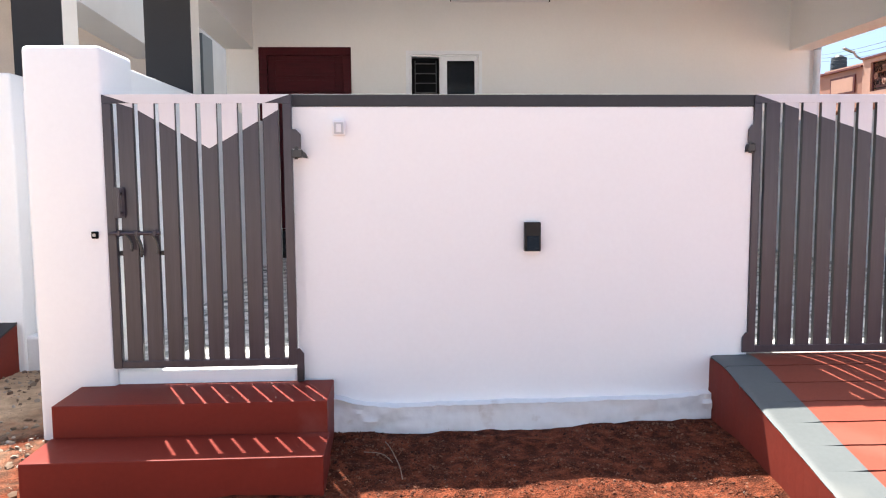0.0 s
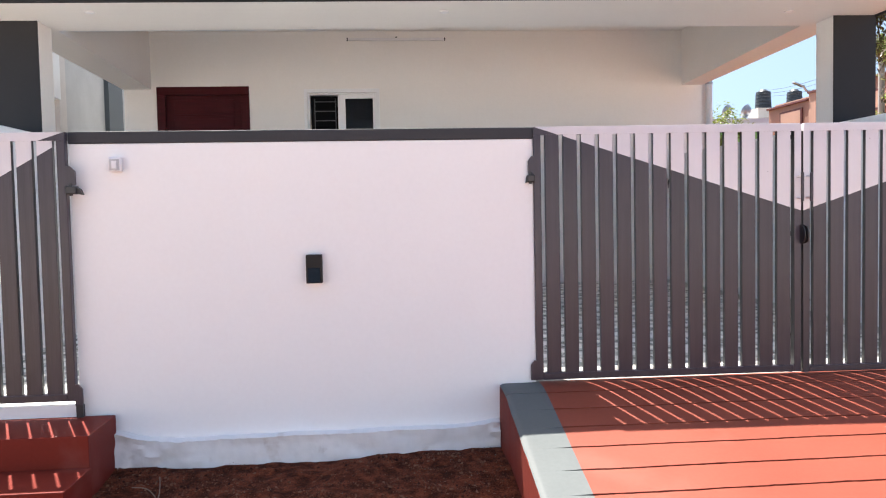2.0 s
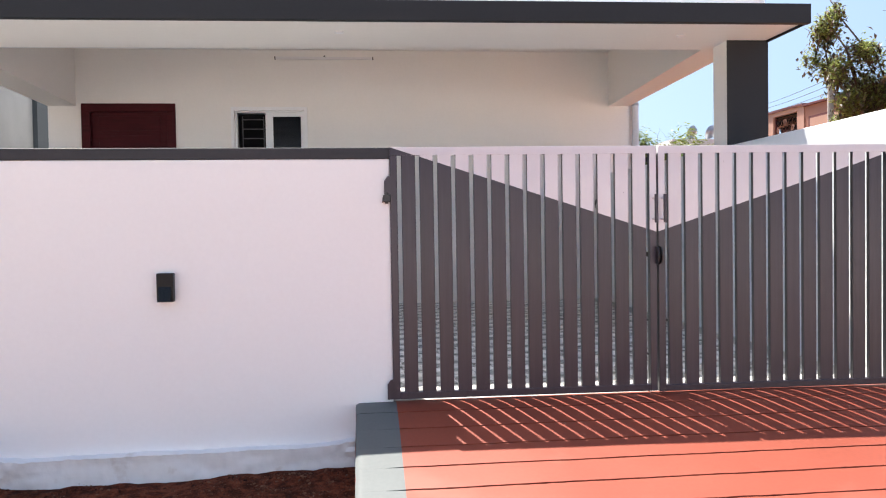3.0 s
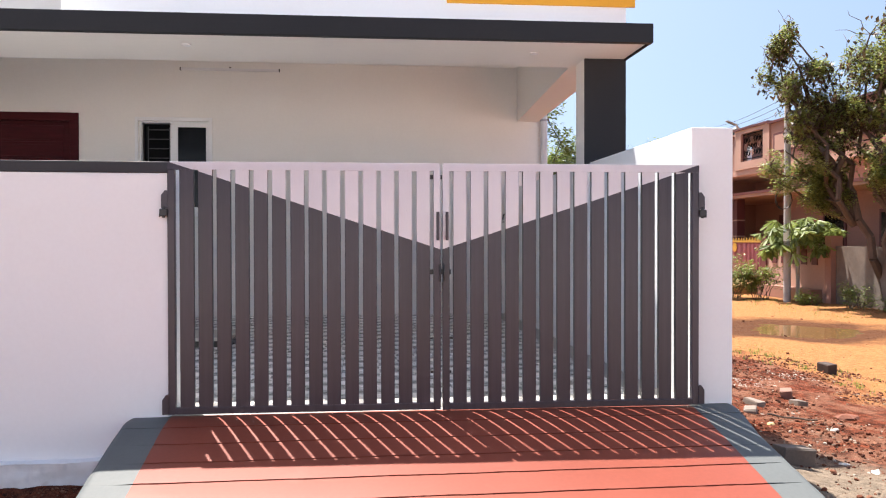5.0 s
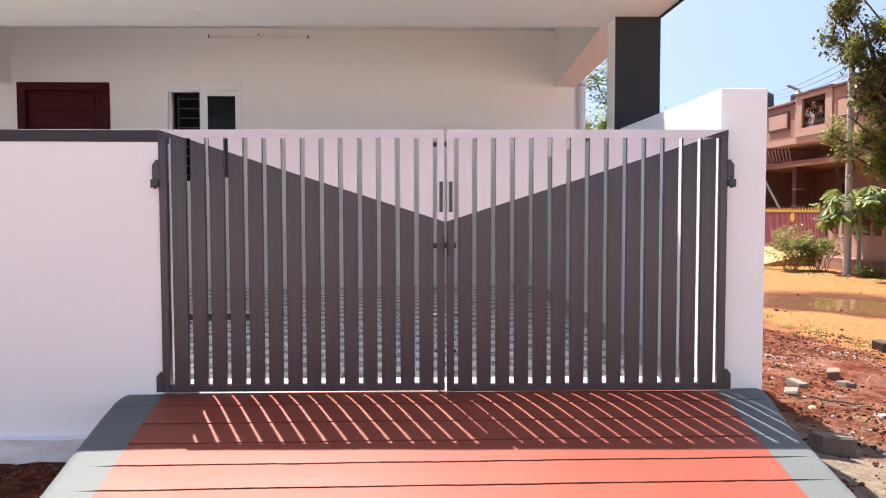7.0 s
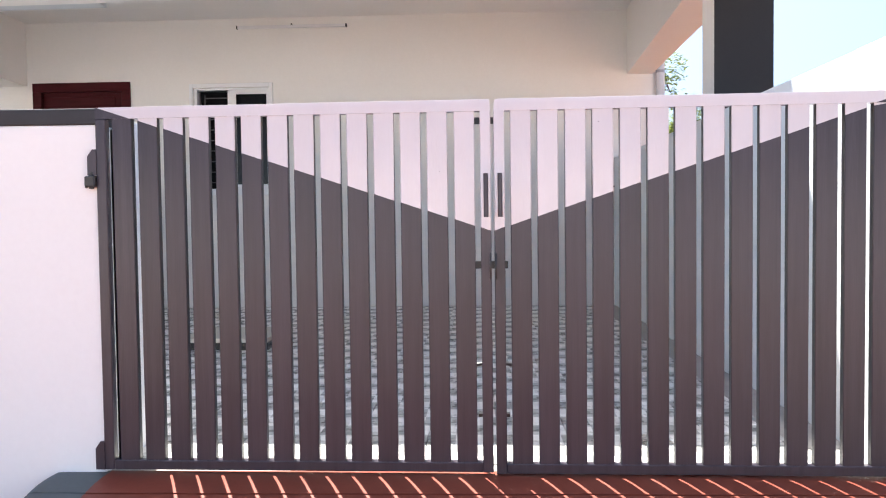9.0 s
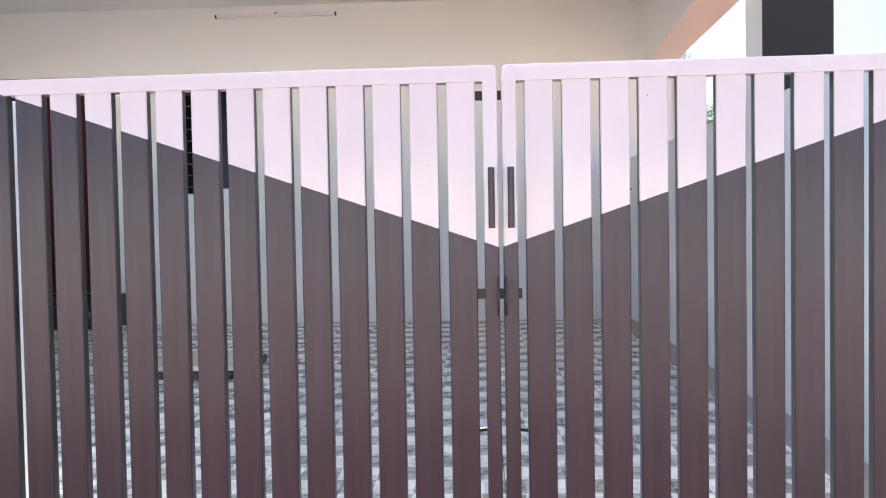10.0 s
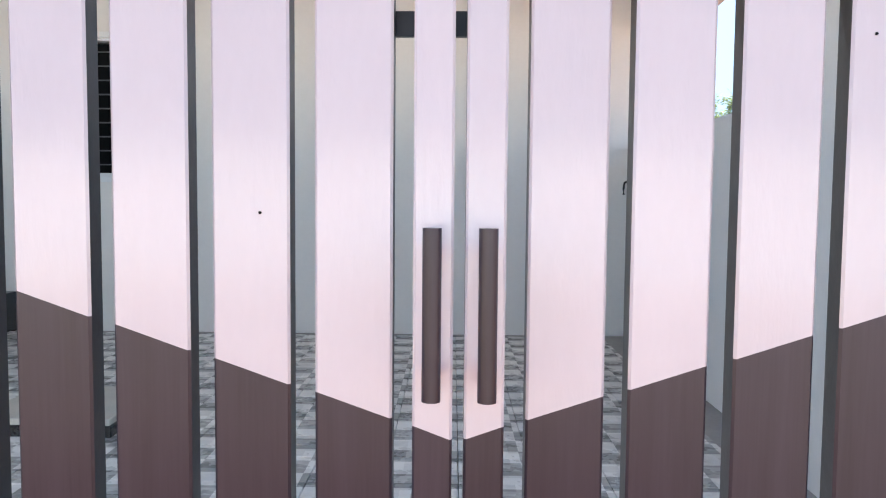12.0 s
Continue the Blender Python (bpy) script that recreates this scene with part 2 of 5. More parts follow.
def tile_material():
    """Grey vitrified parking tiles: a mosaic of pale and dark squares with cloudy grain."""
    m = material("mosaic_tile", (0.5, 0.5, 0.5), 0.28, vary=0.1, scale=9, fine=50, bump=0.08, depth=0.002)
    n, link = m.node_tree.nodes, m.node_tree.links.new
    b = n["Principled BSDF"]
    geo = n.new("ShaderNodeNewGeometry")

    def cells(sx, sy, off):
        mp, fl, wn_ = n.new("ShaderNodeMapping"), n.new("ShaderNodeVectorMath"), n.new("ShaderNodeTexWhiteNoise")
        mp.inputs["Scale"].default_value, mp.inputs["Location"].default_value = (sx, sy, 0), (off, off, 0)
        link(geo.outputs["Position"], mp.inputs["Vector"])
        fl.operation = "FLOOR"
        link(mp.outputs[0], fl.inputs[0])
        link(fl.outputs[0], wn_.inputs["Vector"])
        return wn_.outputs["Value"]

    check = n.new("ShaderNodeTexChecker")
    check.inputs["Scale"].default_value = 1.0
    mp = n.new("ShaderNodeMapping")
    mp.inputs["Scale"].default_value, mp.inputs["Location"].default_value = (1 / 0.15, 1 / 0.15, 0), (0.003, 0.003, 0.5)
    link(geo.outputs["Position"], mp.inputs["Vector"])
    link(mp.outputs[0], check.inputs["Vector"])
    check.inputs["Color1"].default_value, check.inputs["Color2"].default_value = (0.93, 0.92, 0.91, 1), (0.27, 0.268, 0.265, 1)
    r = n.new("ShaderNodeValToRGB")
    r.color_ramp.interpolation = "CONSTANT"
    e = r.color_ramp.elements
    e[0].position, e[0].color = 0.0, (0.2, 0.2, 0.2, 1)
    e[1].position, e[1].color = 0.22, (0.30, 0.30, 0.30, 1)
    for pos, v in ((0.45, 0.6), (0.7, 0.8)):
        k = e.new(pos)
        k.color = (v, v, v, 1)
    link(cells(1 / 0.15, 1 / 0.075, 0.31), r.inputs["Fac"])
    mix = n.new("ShaderNodeMix")
    mix.data_type = "RGBA"
    mix.inputs["Factor"].default_value = 0.32
    link(check.outputs["Color"], mix.inputs["A"])
    link(r.outputs["Color"], mix.inputs["B"])
    cloud, mul = n.new("ShaderNodeTexNoise"), n.new("ShaderNodeMix")
    cloud.inputs["Scale"].default_value, cloud.inputs["Detail"].default_value = 22, 6
    link(geo.outputs["Position"], cloud.inputs["Vector"])
    mul.data_type, mul.blend_type = "RGBA", "OVERLAY"
    mul.inputs["Factor"].default_value = 0.5
    link(mix.outputs["Result"], mul.inputs["A"])
    link(cloud.outputs["Fac"], mul.inputs["B"])
    tint = n.new("ShaderNodeMix")
    tint.data_type, tint.blend_type = "RGBA", "MULTIPLY"
    tint.inputs["Factor"].default_value = 1
    tint.inputs["B"].default_value = (1.0, 0.985, 0.95, 1)
    link(mul.outputs["Result"], tint.inputs["A"])
    link(tint.outputs["Result"], b.inputs["Base Color"])
    return m


TILE = tile_material()


# ---- mesh helpers ----
def box(bm, x0, x1, y0, y1, z0, z1, bevel=0.0, segments=2, rot=None):
    """Adds a box, its edges rounded by bevel."""
    made = bmesh.ops.create_cube(bm, size=1)["verts"]
    c = Vector(((x0 + x1) / 2, (y0 + y1) / 2, (z0 + z1) / 2))
    for v in made:
        v.co = Vector((v.co.x * (x1 - x0), v.co.y * (y1 - y0), v.co.z * (z1 - z0)))
        if rot:
            v.co = rot @ v.co
        v.co += c
    if bevel:
        es = list({e for v in made for e in v.link_edges})
        bmesh.ops.bevel(bm, geom=es, offset=bevel, segments=segments, affect="EDGES", profile=0.5)
    return bm


def rod(bm, a, b, r0, r1=None, sides=10):
    """Adds a capped tube from a to b."""
    a, b = Vector(a), Vector(b)
    r1 = r0 if r1 is None else r1
    q = (b - a).to_track_quat("Z", "Y")
    rings = []
    for p, r in ((a, r0), (b, r1)):
        rings.append([bm.verts.new(p + q @ Vector((r * math.cos(2 * math.pi * k / sides), r * math.sin(2 * math.pi * k / sides), 0))) for k in range(sides)])
    for k in range(sides):
        bm.faces.new((rings[0][k], rings[0][(k + 1) % sides], rings[1][(k + 1) % sides], rings[1][k]))
    bm.faces.new(rings[0][::-1])
    bm.faces.new(rings[1])
    return bm


def bent_tube(bm, pts, r, sides=8):
    """Adds one bent tube along pts."""
    pts = [Vector(p) for p in pts]
    rings = []
    for i, p in enumerate(pts):
        q = (pts[min(i + 1, len(pts) - 1)] - pts[max(i - 1, 0)]).to_track_quat("Z", "Y")
        rings.append([bm.verts.new(p + q @ Vector((r * math.cos(2 * math.pi * k / sides), r * math.sin(2 * math.pi * k / sides), 0))) for k in range(sides)])
    for a, b in zip(rings, rings[1:]):
        for k in range(sides):
            bm.faces.new((a[k], a[(k + 1) % sides], b[(k + 1) % sides], b[k]))
    bm.faces.new(rings[0][::-1])
    bm.faces.new(rings[-1])
    return bm


def prism(bm, outline, axis, lo, hi):
    """Adds an outline (pairs) pushed from lo to hi along x, y or z."""
    def at(u, v, w):
        return {"x": (w, u, v), "y": (u, w, v), "z": (u, v, w)}[axis]
    a = [bm.verts.new(at(u, v, lo)) for u, v in outline]
    b = [bm.verts.new(at(u, v, hi)) for u, v in outline]
    n = len(a)
    faces = [bm.faces.new(a[::-1]), bm.faces.new(b)]
    for k in range(n):
        faces.append(bm.faces.new((a[k], a[(k + 1) % n], b[(k + 1) % n], b[k])))
    bmesh.ops.recalc_face_normals(bm, faces=faces)
    return bm


def mesh_of(name, bm, *mats, smooth=False):
    me = bpy.data.meshes.new(name)
    bmesh.ops.recalc_face_normals(bm, faces=bm.faces[:])
    bm.to_mesh(me)
    bm.free()
    for m in mats:
        me.materials.append(m)
    if smooth:
        me.polygons.foreach_set("use_smooth", [True] * len(me.polygons))
        me.set_sharp_from_angle(angle=radians(40))
    return me


def part(name, bm, mat, parent, label="", smooth=False):
    ob = new(name, mesh_of(name, bm, *(mat if isinstance(mat, tuple) else (mat,)), smooth=smooth))
    ob.parent = parent
    ob.matrix_parent_inverse = parent.matrix_world.inverted()
    if parent.type == "EMPTY" and parent.location.length:
        ob.matrix_parent_inverse = Matrix.Translation(-parent.location)
    return tagged(ob, label)


def thing(name, base, label, category, group=""):
    e = new(name)
    e.location = base
    e.empty_display_size = 0.1
    return tagged(e, label, category, group)


def solid(name, bm, mat, label, category, group="", kind="", smooth=False):
    ob = new(name, mesh_of(name, bm, *(mat if isinstance(mat, tuple) else (mat,)), smooth=smooth))
    return tagged(ob, label, category, group, kind)


def B(*a, **k):
    return box(bmesh.new(), *a, **k)


def structure(name, bm, mat, label, smooth=False):
    return solid(name, bm, mat, label, name.split("_")[0], kind="structure", smooth=smooth)


# ---- ground ----
def ground_height(x, y):
    def step(v, a, b):
        k = min(1, max(0, (v - a) / (b - a)))
        return k * k * (3 - 2 * k)
    z = -0.03 + 0.14 * step(y, 2.2, 3.9) * (1 - step(x, 2.0, 3.2))
    right = 0.045 - 0.095 * (min(x, 9.6) - 5.3)
    k = step(x, 3.4, 5.6)
    z = z * (1 - k) + right * k
    z -= 0.05 * step(x, 10, 12)
    pud = math.exp(-(((x - 11.9) / 1.7) ** 2 + ((y - 14.7) / 1.5) ** 2))
    z -= 0.10 * pud
    near = 1 - step(math.hypot(x - 5, y - 6), 12, 30)
    rough = 0.035 * noise.noise((x * 0.9, y * 0.9, 1.3)) + 0.022 * noise.noise((x * 3.1, y * 3.1, 4.0)) + 0.016 * noise.noise((x * 9, y * 9, 7.7))
    if 9.6 < x < 15:
        rough *= 0.55
    return z + rough * near


def spaced(stops):
    out = []
    for (a, b, s) in stops:
        out += list(np.arange(a, b, s))
    return out + [stops[-1][1]]


xs = spaced([(-1500, -100, 200), (-100, -12, 11), (-12, -3, 0.6), (-3, 10, 0.075), (10, 20, 0.2), (20, 40, 1.2), (40, 120, 10), (120, 1500, 190)])
ys = spaced([(-1500, -100, 200), (-100, -8, 11.5), (-8, 2, 0.4), (2, 9, 0.075), (9, 26, 0.2), (26, 46, 1.3), (46, 120, 10), (120, 1500, 190)])
verts = [(x, y, ground_height(x, y)) for y in ys for x in xs]
W = len(xs)
faces = [(j * W + i, j * W + i + 1, (j + 1) * W + i + 1, (j + 1) * W + i) for j in range(len(ys) - 1) for i in range(W - 1)]
gm = bpy.data.meshes.new("ground")
gm.from_pydata(verts, [], faces)
gm.materials.append(SOIL)
gm.polygons.foreach_set("use_smooth", [True] * len(gm.polygons))
tagged(new("ground", gm), "red laterite soil with a pale sandy lane", "ground", kind="structure")

# puddle in the lane
bm = bmesh.new()
ring = []
for k in range(48):
    a = 2 * math.pi * k / 48
    r = 1 + 0.35 * noise.noise((math.cos(a) * 1.7, math.sin(a) * 1.7, 2.0))
    ring.append(bm.verts.new((11.9 + 2.2 * r * math.cos(a), 14.7 + 1.8 * r * math.sin(a), -0.475)))
bm.faces.new(ring)
tagged(new("water", mesh_of("water", bm, WATER)), "muddy brown rain puddle in the sandy lane", "puddle", kind="structure")

# ---- walls of the plot ----
WALL_Y, GATE_Y = 4.085, 4.10
wall = structure("wall_front", B(-0.20, 2.150, WALL_Y, 4.24, -0.1, 1.752, bevel=0.006), WALL_WHITE, "white painted compound wall between the two gates")
part("cap", B(-0.203, 2.152, WALL_Y - 0.004, 4.25, 1.752, 1.812, bevel=0.005), CAP_PAINT, wall, "slate grey painted wall cap")
# the lumpy plinth at the wall's foot
bm = bmesh.new()
cols, rows_ = 170, 18
grid = []
for j in range(rows_ + 1):
    row = []
    for i in range(cols + 1):
        x = -0.03 + (1.94 + 0.03) * i / cols
        v = j / rows_
        top = 0.25 + 0.008 * noise.noise((x * 4, 0, 0)) + 0.006 * noise.noise((x * 19, 3, 0)) + 0.05 * math.exp(-((x + 0.03) / 0.12) ** 2) + 0.022 * math.exp(-((x - 1.94) / 0.10) ** 2)
        z = -0.05 + (top + 0.05) * v
        out = 0.052 + 0.014 * noise.noise((x * 6, z * 14, 3)) + 0.007 * noise.noise((x * 22, z * 26, 5))
        out += 0.03 * max(0, 1 - v * 1.4) * (0.6 + noise.noise((x * 3, 1, 9)))
        out += 0.014 * max(0, noise.noise((x * 9, z * 30, 11))) ** 0.5 * (0.3 + math.exp(-((x - 1.9) / 0.2) ** 2) + math.exp(-((x - 0.05) / 0.2) ** 2))
        if j == rows_:
            out = -0.001
        if j == rows_ - 1:
            z = top - 0.006
            out += 0.006 + 0.013 * noise.noise((x * 31, 2, 2))
        row.append(bm.verts.new((x, WALL_Y - out, z if j < rows_ else top)))
    grid.append(row)
for j in range(rows_):
    for i in range(cols):
        bm.faces.new((grid[j][i], grid[j][i + 1], grid[j + 1][i + 1], grid[j + 1][i]))
pl = part("plinth", bm, PLINTH_WHITE, wall, "rough white plastered plinth edged with soil", smooth=True)

pill = structure("wall_pillar_1", B(-1.455, -1.085, 4.03, 4.46, -0.1, 2.036, bevel=0.022, segments=3), WALL_WHITE, "white painted gate pillar beside the small gate", smooth=True)
structure("wall_side_1", B(-1.43, -1.17, 4.46, 12.0, -0.1, 2.015, bevel=0.01), WALL_WHITE, "white painted side compound wall")
structure("wall_pillar_2", B(5.044, 5.290, 4.138, 4.46, -0.15, 2.034, bevel=0.006), WALL_WHITE, "white painted gate pillar beside the driveway gate")
structure("wall_side_2", B(5.050, 5.286, 4.46, 14.0, -0.4, 2.034, bevel=0.006), WALL_WHITE, "white painted side compound wall")
structure("wall_pier", B(1.86, 2.150, 4.24, 4.54, 0.3, 1.80, bevel=0.004), WALL_WHITE, "white gate pier behind the compound wall")
structure("wall_sill", B(-1.085, -0.20, 4.06, 4.24, 0.0, 0.455, bevel=0.012), WALL_WHITE, "white plastered threshold under the small gate")

# never in view: added to bounce sun onto the shaded wall and gates
structure("wall_street_1", B(-30, 34, -11.2, -11.0, -0.3, 2.6), WALL_WHITE, "unseen white wall added across the street to bounce light")

ASKEW = 0.0255
def skew(ob):
    """Turns a thing on the front wall with the wall, which runs slightly askew to the gates."""
    for v in ob.data.vertices:
        v.co.y += ASKEW * (v.co.x + 0.2)
    return ob


for ob in [wall, *wall.children]:
    skew(ob)

# ---- porch and house ----
structure("floor_base", B(-1.17, 5.050, 4.24, 9.76, -0.1, 0.442), CONCRETE, "cement bed under the porch tiles")
structure("floor_gate_sill", B(2.150, 5.046, 4.16, 4.24, -0.1, 0.45), CONCRETE, "cement sill under the driveway gate")
bm = bmesh.new()
DX0, DX1, DZ0, DZ1 = -1.357, -0.253, 0.77, 2.957
WX0, WX1, WZ0, WZ1 = 0.45, 1.298, 1.735, 2.872
YB0, YB1, XB0, XB1, ZTOP = 9.76, 9.99, -1.745, 5.46, 3.62
for x0, x1, z0, z1 in ((XB0, DX0, 0, ZTOP), (DX0, DX1, 0, DZ0), (DX0, DX1, DZ1, ZTOP), (DX1, WX0, 0, ZTOP), (WX0, WX1, 0, WZ0), (WX0, WX1, WZ1, ZTOP), (WX1, XB1, 0, ZTOP)):
    box(bm, x0, x1, YB0, YB1, z0, z1)
bmesh.ops.remove_doubles(bm, verts=bm.verts, dist=0.0005)
structure("wall_back", bm, HOUSE_WHITE, "cream painted house wall at the back of the porch")
structure("wall_room", B(XB0, XB1, 12.6, 12.8, 0, ZTOP), HOUSE_WHITE, "plain inner wall closing the house")
structure("wall_room_side_1", B(XB0, XB0 + 0.2, YB1, 12.6, 0, ZTOP), HOUSE_WHITE, "plain side wall of the house")
structure("wall_room_side_2", B(XB1 - 0.2, XB1, YB1, 12.6, 0, ZTOP), HOUSE_WHITE, "plain side wall of the house")
structure("ceiling_porch", B(-1.75, 5.47, 6.452, 12.9, ZTOP, ZTOP + 0.14), HOUSE_WHITE, "white painted porch ceiling slab")
# front beam with its projecting sunshade
structure("ceiling_front_beam", B(-1.62, 5.342, 6.10, 6.45, 2.888, 3.008), HOUSE_WHITE, "white front beam over the porch")
shade = structure("roof_sunshade", B(-1.62, 5.335, 5.525, 6.10, 2.888, 3.005), HOUSE_WHITE, "white sunshade slab projecting over the porch")
part("fascia", B(-1.63, 5.340, 5.47, 5.525, 2.860, 3.004, bevel=0.003), GREY_PAINT, shade, "slate grey fascia band")
part("side_fascia", B(5.335, 5.345, 5.525, 6.10, 2.868, 3.008), GREY_PAINT, shade, "slate grey fascia band")
par = structure("wall_parapet_1", B(0.81, 5.46, 6.25, 6.45, 3.5, 4.3), WALL_WHITE, "white rooftop parapet with an amber band")
part("parapet_foot", B(0.81, 5.40, 6.245, 6.45, 3.008, 3.5), WALL_WHITE, par)
part("amber_band", B(3.88, 5.475, 6.225, 6.25, 3.355, 3.62, bevel=0.003), YELLOW, par, "amber painted band")
structure("wall_parapet_2", B(-1.62, 0.81, 6.75, 6.95, 3.0, 4.3), GREY_HOUSE, "pale grey set-back rooftop parapet")
for nm, pts in (("ceiling_side_beam_1", ((-1.62, 6.45), (-1.27, 6.45), (-1.42, 9.76), (-1.75, 9.76))), ("ceiling_side_beam_2", ((5.007, 6.45), (5.345, 6.45), (5.46, 9.76), (5.19, 9.76)))):
    structure(nm, prism(bmesh.new(), pts, "z", 2.93, ZTOP), HOUSE_WHITE, "white side beam over the porch")
for nm, x0, x1 in (("wall_column_1", -1.575, -1.235), ("wall_column_2", 5.007, 5.352)):
    colm = structure(nm, B(x0, x1, 6.122, 6.37, 0.2, 2.888), HOUSE_WHITE, "porch column with a slate grey painted front")
    part("front_face", B(x0 - 0.002, x1 + 0.002, 6.110, 6.122, 2.02, 2.888), GREY_PAINT, colm, "slate grey painted face")
structure("wall_corner", B(5.46, 5.60, 9.80, 9.86, 0, 3.6), HOUSE_WHITE, "plain wall edge behind the drain pipe")

# the house stands slightly askew to the street wall
for ob in list(scene.objects):
    if ob.type == "MESH" and ob.name.split(".")[0] in ("ceiling_front_beam", "roof_sunshade", "fascia", "side_fascia", "wall_parapet_1", "parapet_foot", "amber_band", "wall_parapet_2", "wall_column_1", "front_face", "wall_column_2"):
        for v in ob.data.vertices:
            v.co.y += 0.019 * (5.34 - v.co.x)

# ---- ramp and steps ----
def ramp_z(y):
    """Height of the ramp: flat at the gate, rounding quickly into an even slope."""
    if y > 4.10:
        return 0.455
    if y > 3.90:
        return 0.455 - 0.5875 * (4.10 - y) ** 2
    return 0.4315 - 0.235 * (3.90 - y) - 0.02 * max(0, 3.0 - y) ** 2


RX0, RX1, RX2, RX3, RY0, RY1 = 1.950, 2.163, 5.018, 5.222, 1.75, 4.16


def flare(y):
    """The right border widens a little towards the gate pillar."""
    return 0.06 * min(1, max(0, (y - 3.72) / 0.4))


ramp = thing("ramp", (3.6, 4.1, 0), "red oxide painted concrete ramp with blue-grey borders and scored grooves", "ramp")
tagged(ramp, kind="structure")
cuts = [RY1]
yy = 3.952
while yy > RY0 + 0.1:
    cuts.append(yy)
    yy -= 0.175
cuts.append(RY0)
for k in range(len(cuts) - 1):
    top, bot = cuts[k] - (0.0055 if k else 0), cuts[k + 1] + 0.0055
    for nm, x0, x1, mat in (("border", RX0, RX1, RAMP_GREY), ("red_band", RX1, RX2, RED_OXIDE), ("border", RX2, RX3, RAMP_GREY)):
        bm = bmesh.new()
        n = 110 if nm == "red_band" else 14
        lines = []
        for s in range(4):
            v = s / 3
            line = []
            for i in range(n + 1):
                u = i / n
                x = x0 + (x1 - x0) * u
                cut = cuts[k] if s == 0 else cuts[k + 1]
                wob = 0.0
                if (s == 0 and k) or s == 3:
                    wob = 0.005 * noise.noise((x * 1.7, cut * 3, 0)) + 0.0025 * noise.noise((x * 8, cut * 5, 2)) + 0.003 * noise.noise((x * 27, cut * 7, s))
                # the groove wears out towards the outer edge of a border
                open_ = 1.0
                rim = 0.0
                if nm == "border":
                    inner = 1 - u if x0 > 4 else u
                    rim = max(0.0, 1 - inner * 9)
                    if k:
                        open_ = (1.5 * inner - 0.2 if x0 > 4 else 2.2 * inner - 1.3) + 0.3 * noise.noise((cut * 9, x0, 4))
                        open_ = min(1.0 if cut < 3.5 else 0.25, max(0.0, open_))
                y = bot + (top - bot) * (1 - v) + wob * open_
                if s in (0, 3):
                    y += (0.0055 if s == 0 else -0.0055) * (1 - open_) * 0.98
                if x0 > 4:
                    x += flare(y) * u
                x += (0.004 * noise.noise((y * 7, x0, 6)) + 0.003 * noise.noise((y * 23, x0, 8))) * (rim > 0.9)
                z = ramp_z(y) + 0.002 * noise.noise((x * 2.3, y * 2.3, 5)) - (0.0 if s in (1, 2) else 0.0012) - 0.009 * rim ** 2
                line.append(bm.verts.new((x, y, z)))
            lines.append(line)
        low = [bm.verts.new((v.co.x, v.co.y, v.co.z - 0.02)) for v in lines[0]]
        low2 = [bm.verts.new((v.co.x, v.co.y, v.co.z - 0.02)) for v in lines[3]]
        allines = [low] + lines + [low2]
        for a, b in zip(allines, allines[1:]):
            for i in range(n):
                bm.faces.new((a[i], a[i + 1], b[i + 1], b[i]))
        part(nm, bm, mat, ramp, "blue-grey painted border" if nm == "border" else "", smooth=True)
# body under the painted bands
bm = bmesh.new()
prof = [(y, ramp_z(y) - 0.009) for y in np.linspace(RY1, RY0, 40)] + [(RY0, -0.3), (RY1, -0.3)]
prism(bm, prof, "x", RX0 + 0.004, RX3 - 0.03)
part("body", bm, GROOVE, ramp, "dark red concrete in the grooves")
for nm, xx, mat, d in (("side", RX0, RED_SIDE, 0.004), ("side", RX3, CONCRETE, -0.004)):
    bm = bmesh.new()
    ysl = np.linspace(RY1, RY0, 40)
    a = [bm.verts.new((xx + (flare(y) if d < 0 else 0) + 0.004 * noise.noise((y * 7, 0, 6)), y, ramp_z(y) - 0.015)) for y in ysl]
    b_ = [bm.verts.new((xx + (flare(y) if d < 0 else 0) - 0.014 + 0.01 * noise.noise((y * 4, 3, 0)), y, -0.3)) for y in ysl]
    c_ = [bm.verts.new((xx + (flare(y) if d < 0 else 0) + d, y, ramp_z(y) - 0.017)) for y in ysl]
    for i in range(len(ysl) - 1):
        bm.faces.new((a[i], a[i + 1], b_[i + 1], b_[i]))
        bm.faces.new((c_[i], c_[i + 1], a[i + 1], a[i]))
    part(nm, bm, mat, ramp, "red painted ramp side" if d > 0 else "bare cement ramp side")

steps = thing("steps", (-0.63, 3.7, 0), "two red oxide painted steps up to the small gate", "steps")
tagged(steps, kind="structure")
part("upper_step", B(-1.255, -0.02, 3.70, 4.07, 0.0, 0.386, bevel=0.005), RED_STEP, steps)
part("lower_step", B(-1.262, -0.01, 3.39, 3.70, -0.1, 0.238, bevel=0.005), RED_STEP, steps)


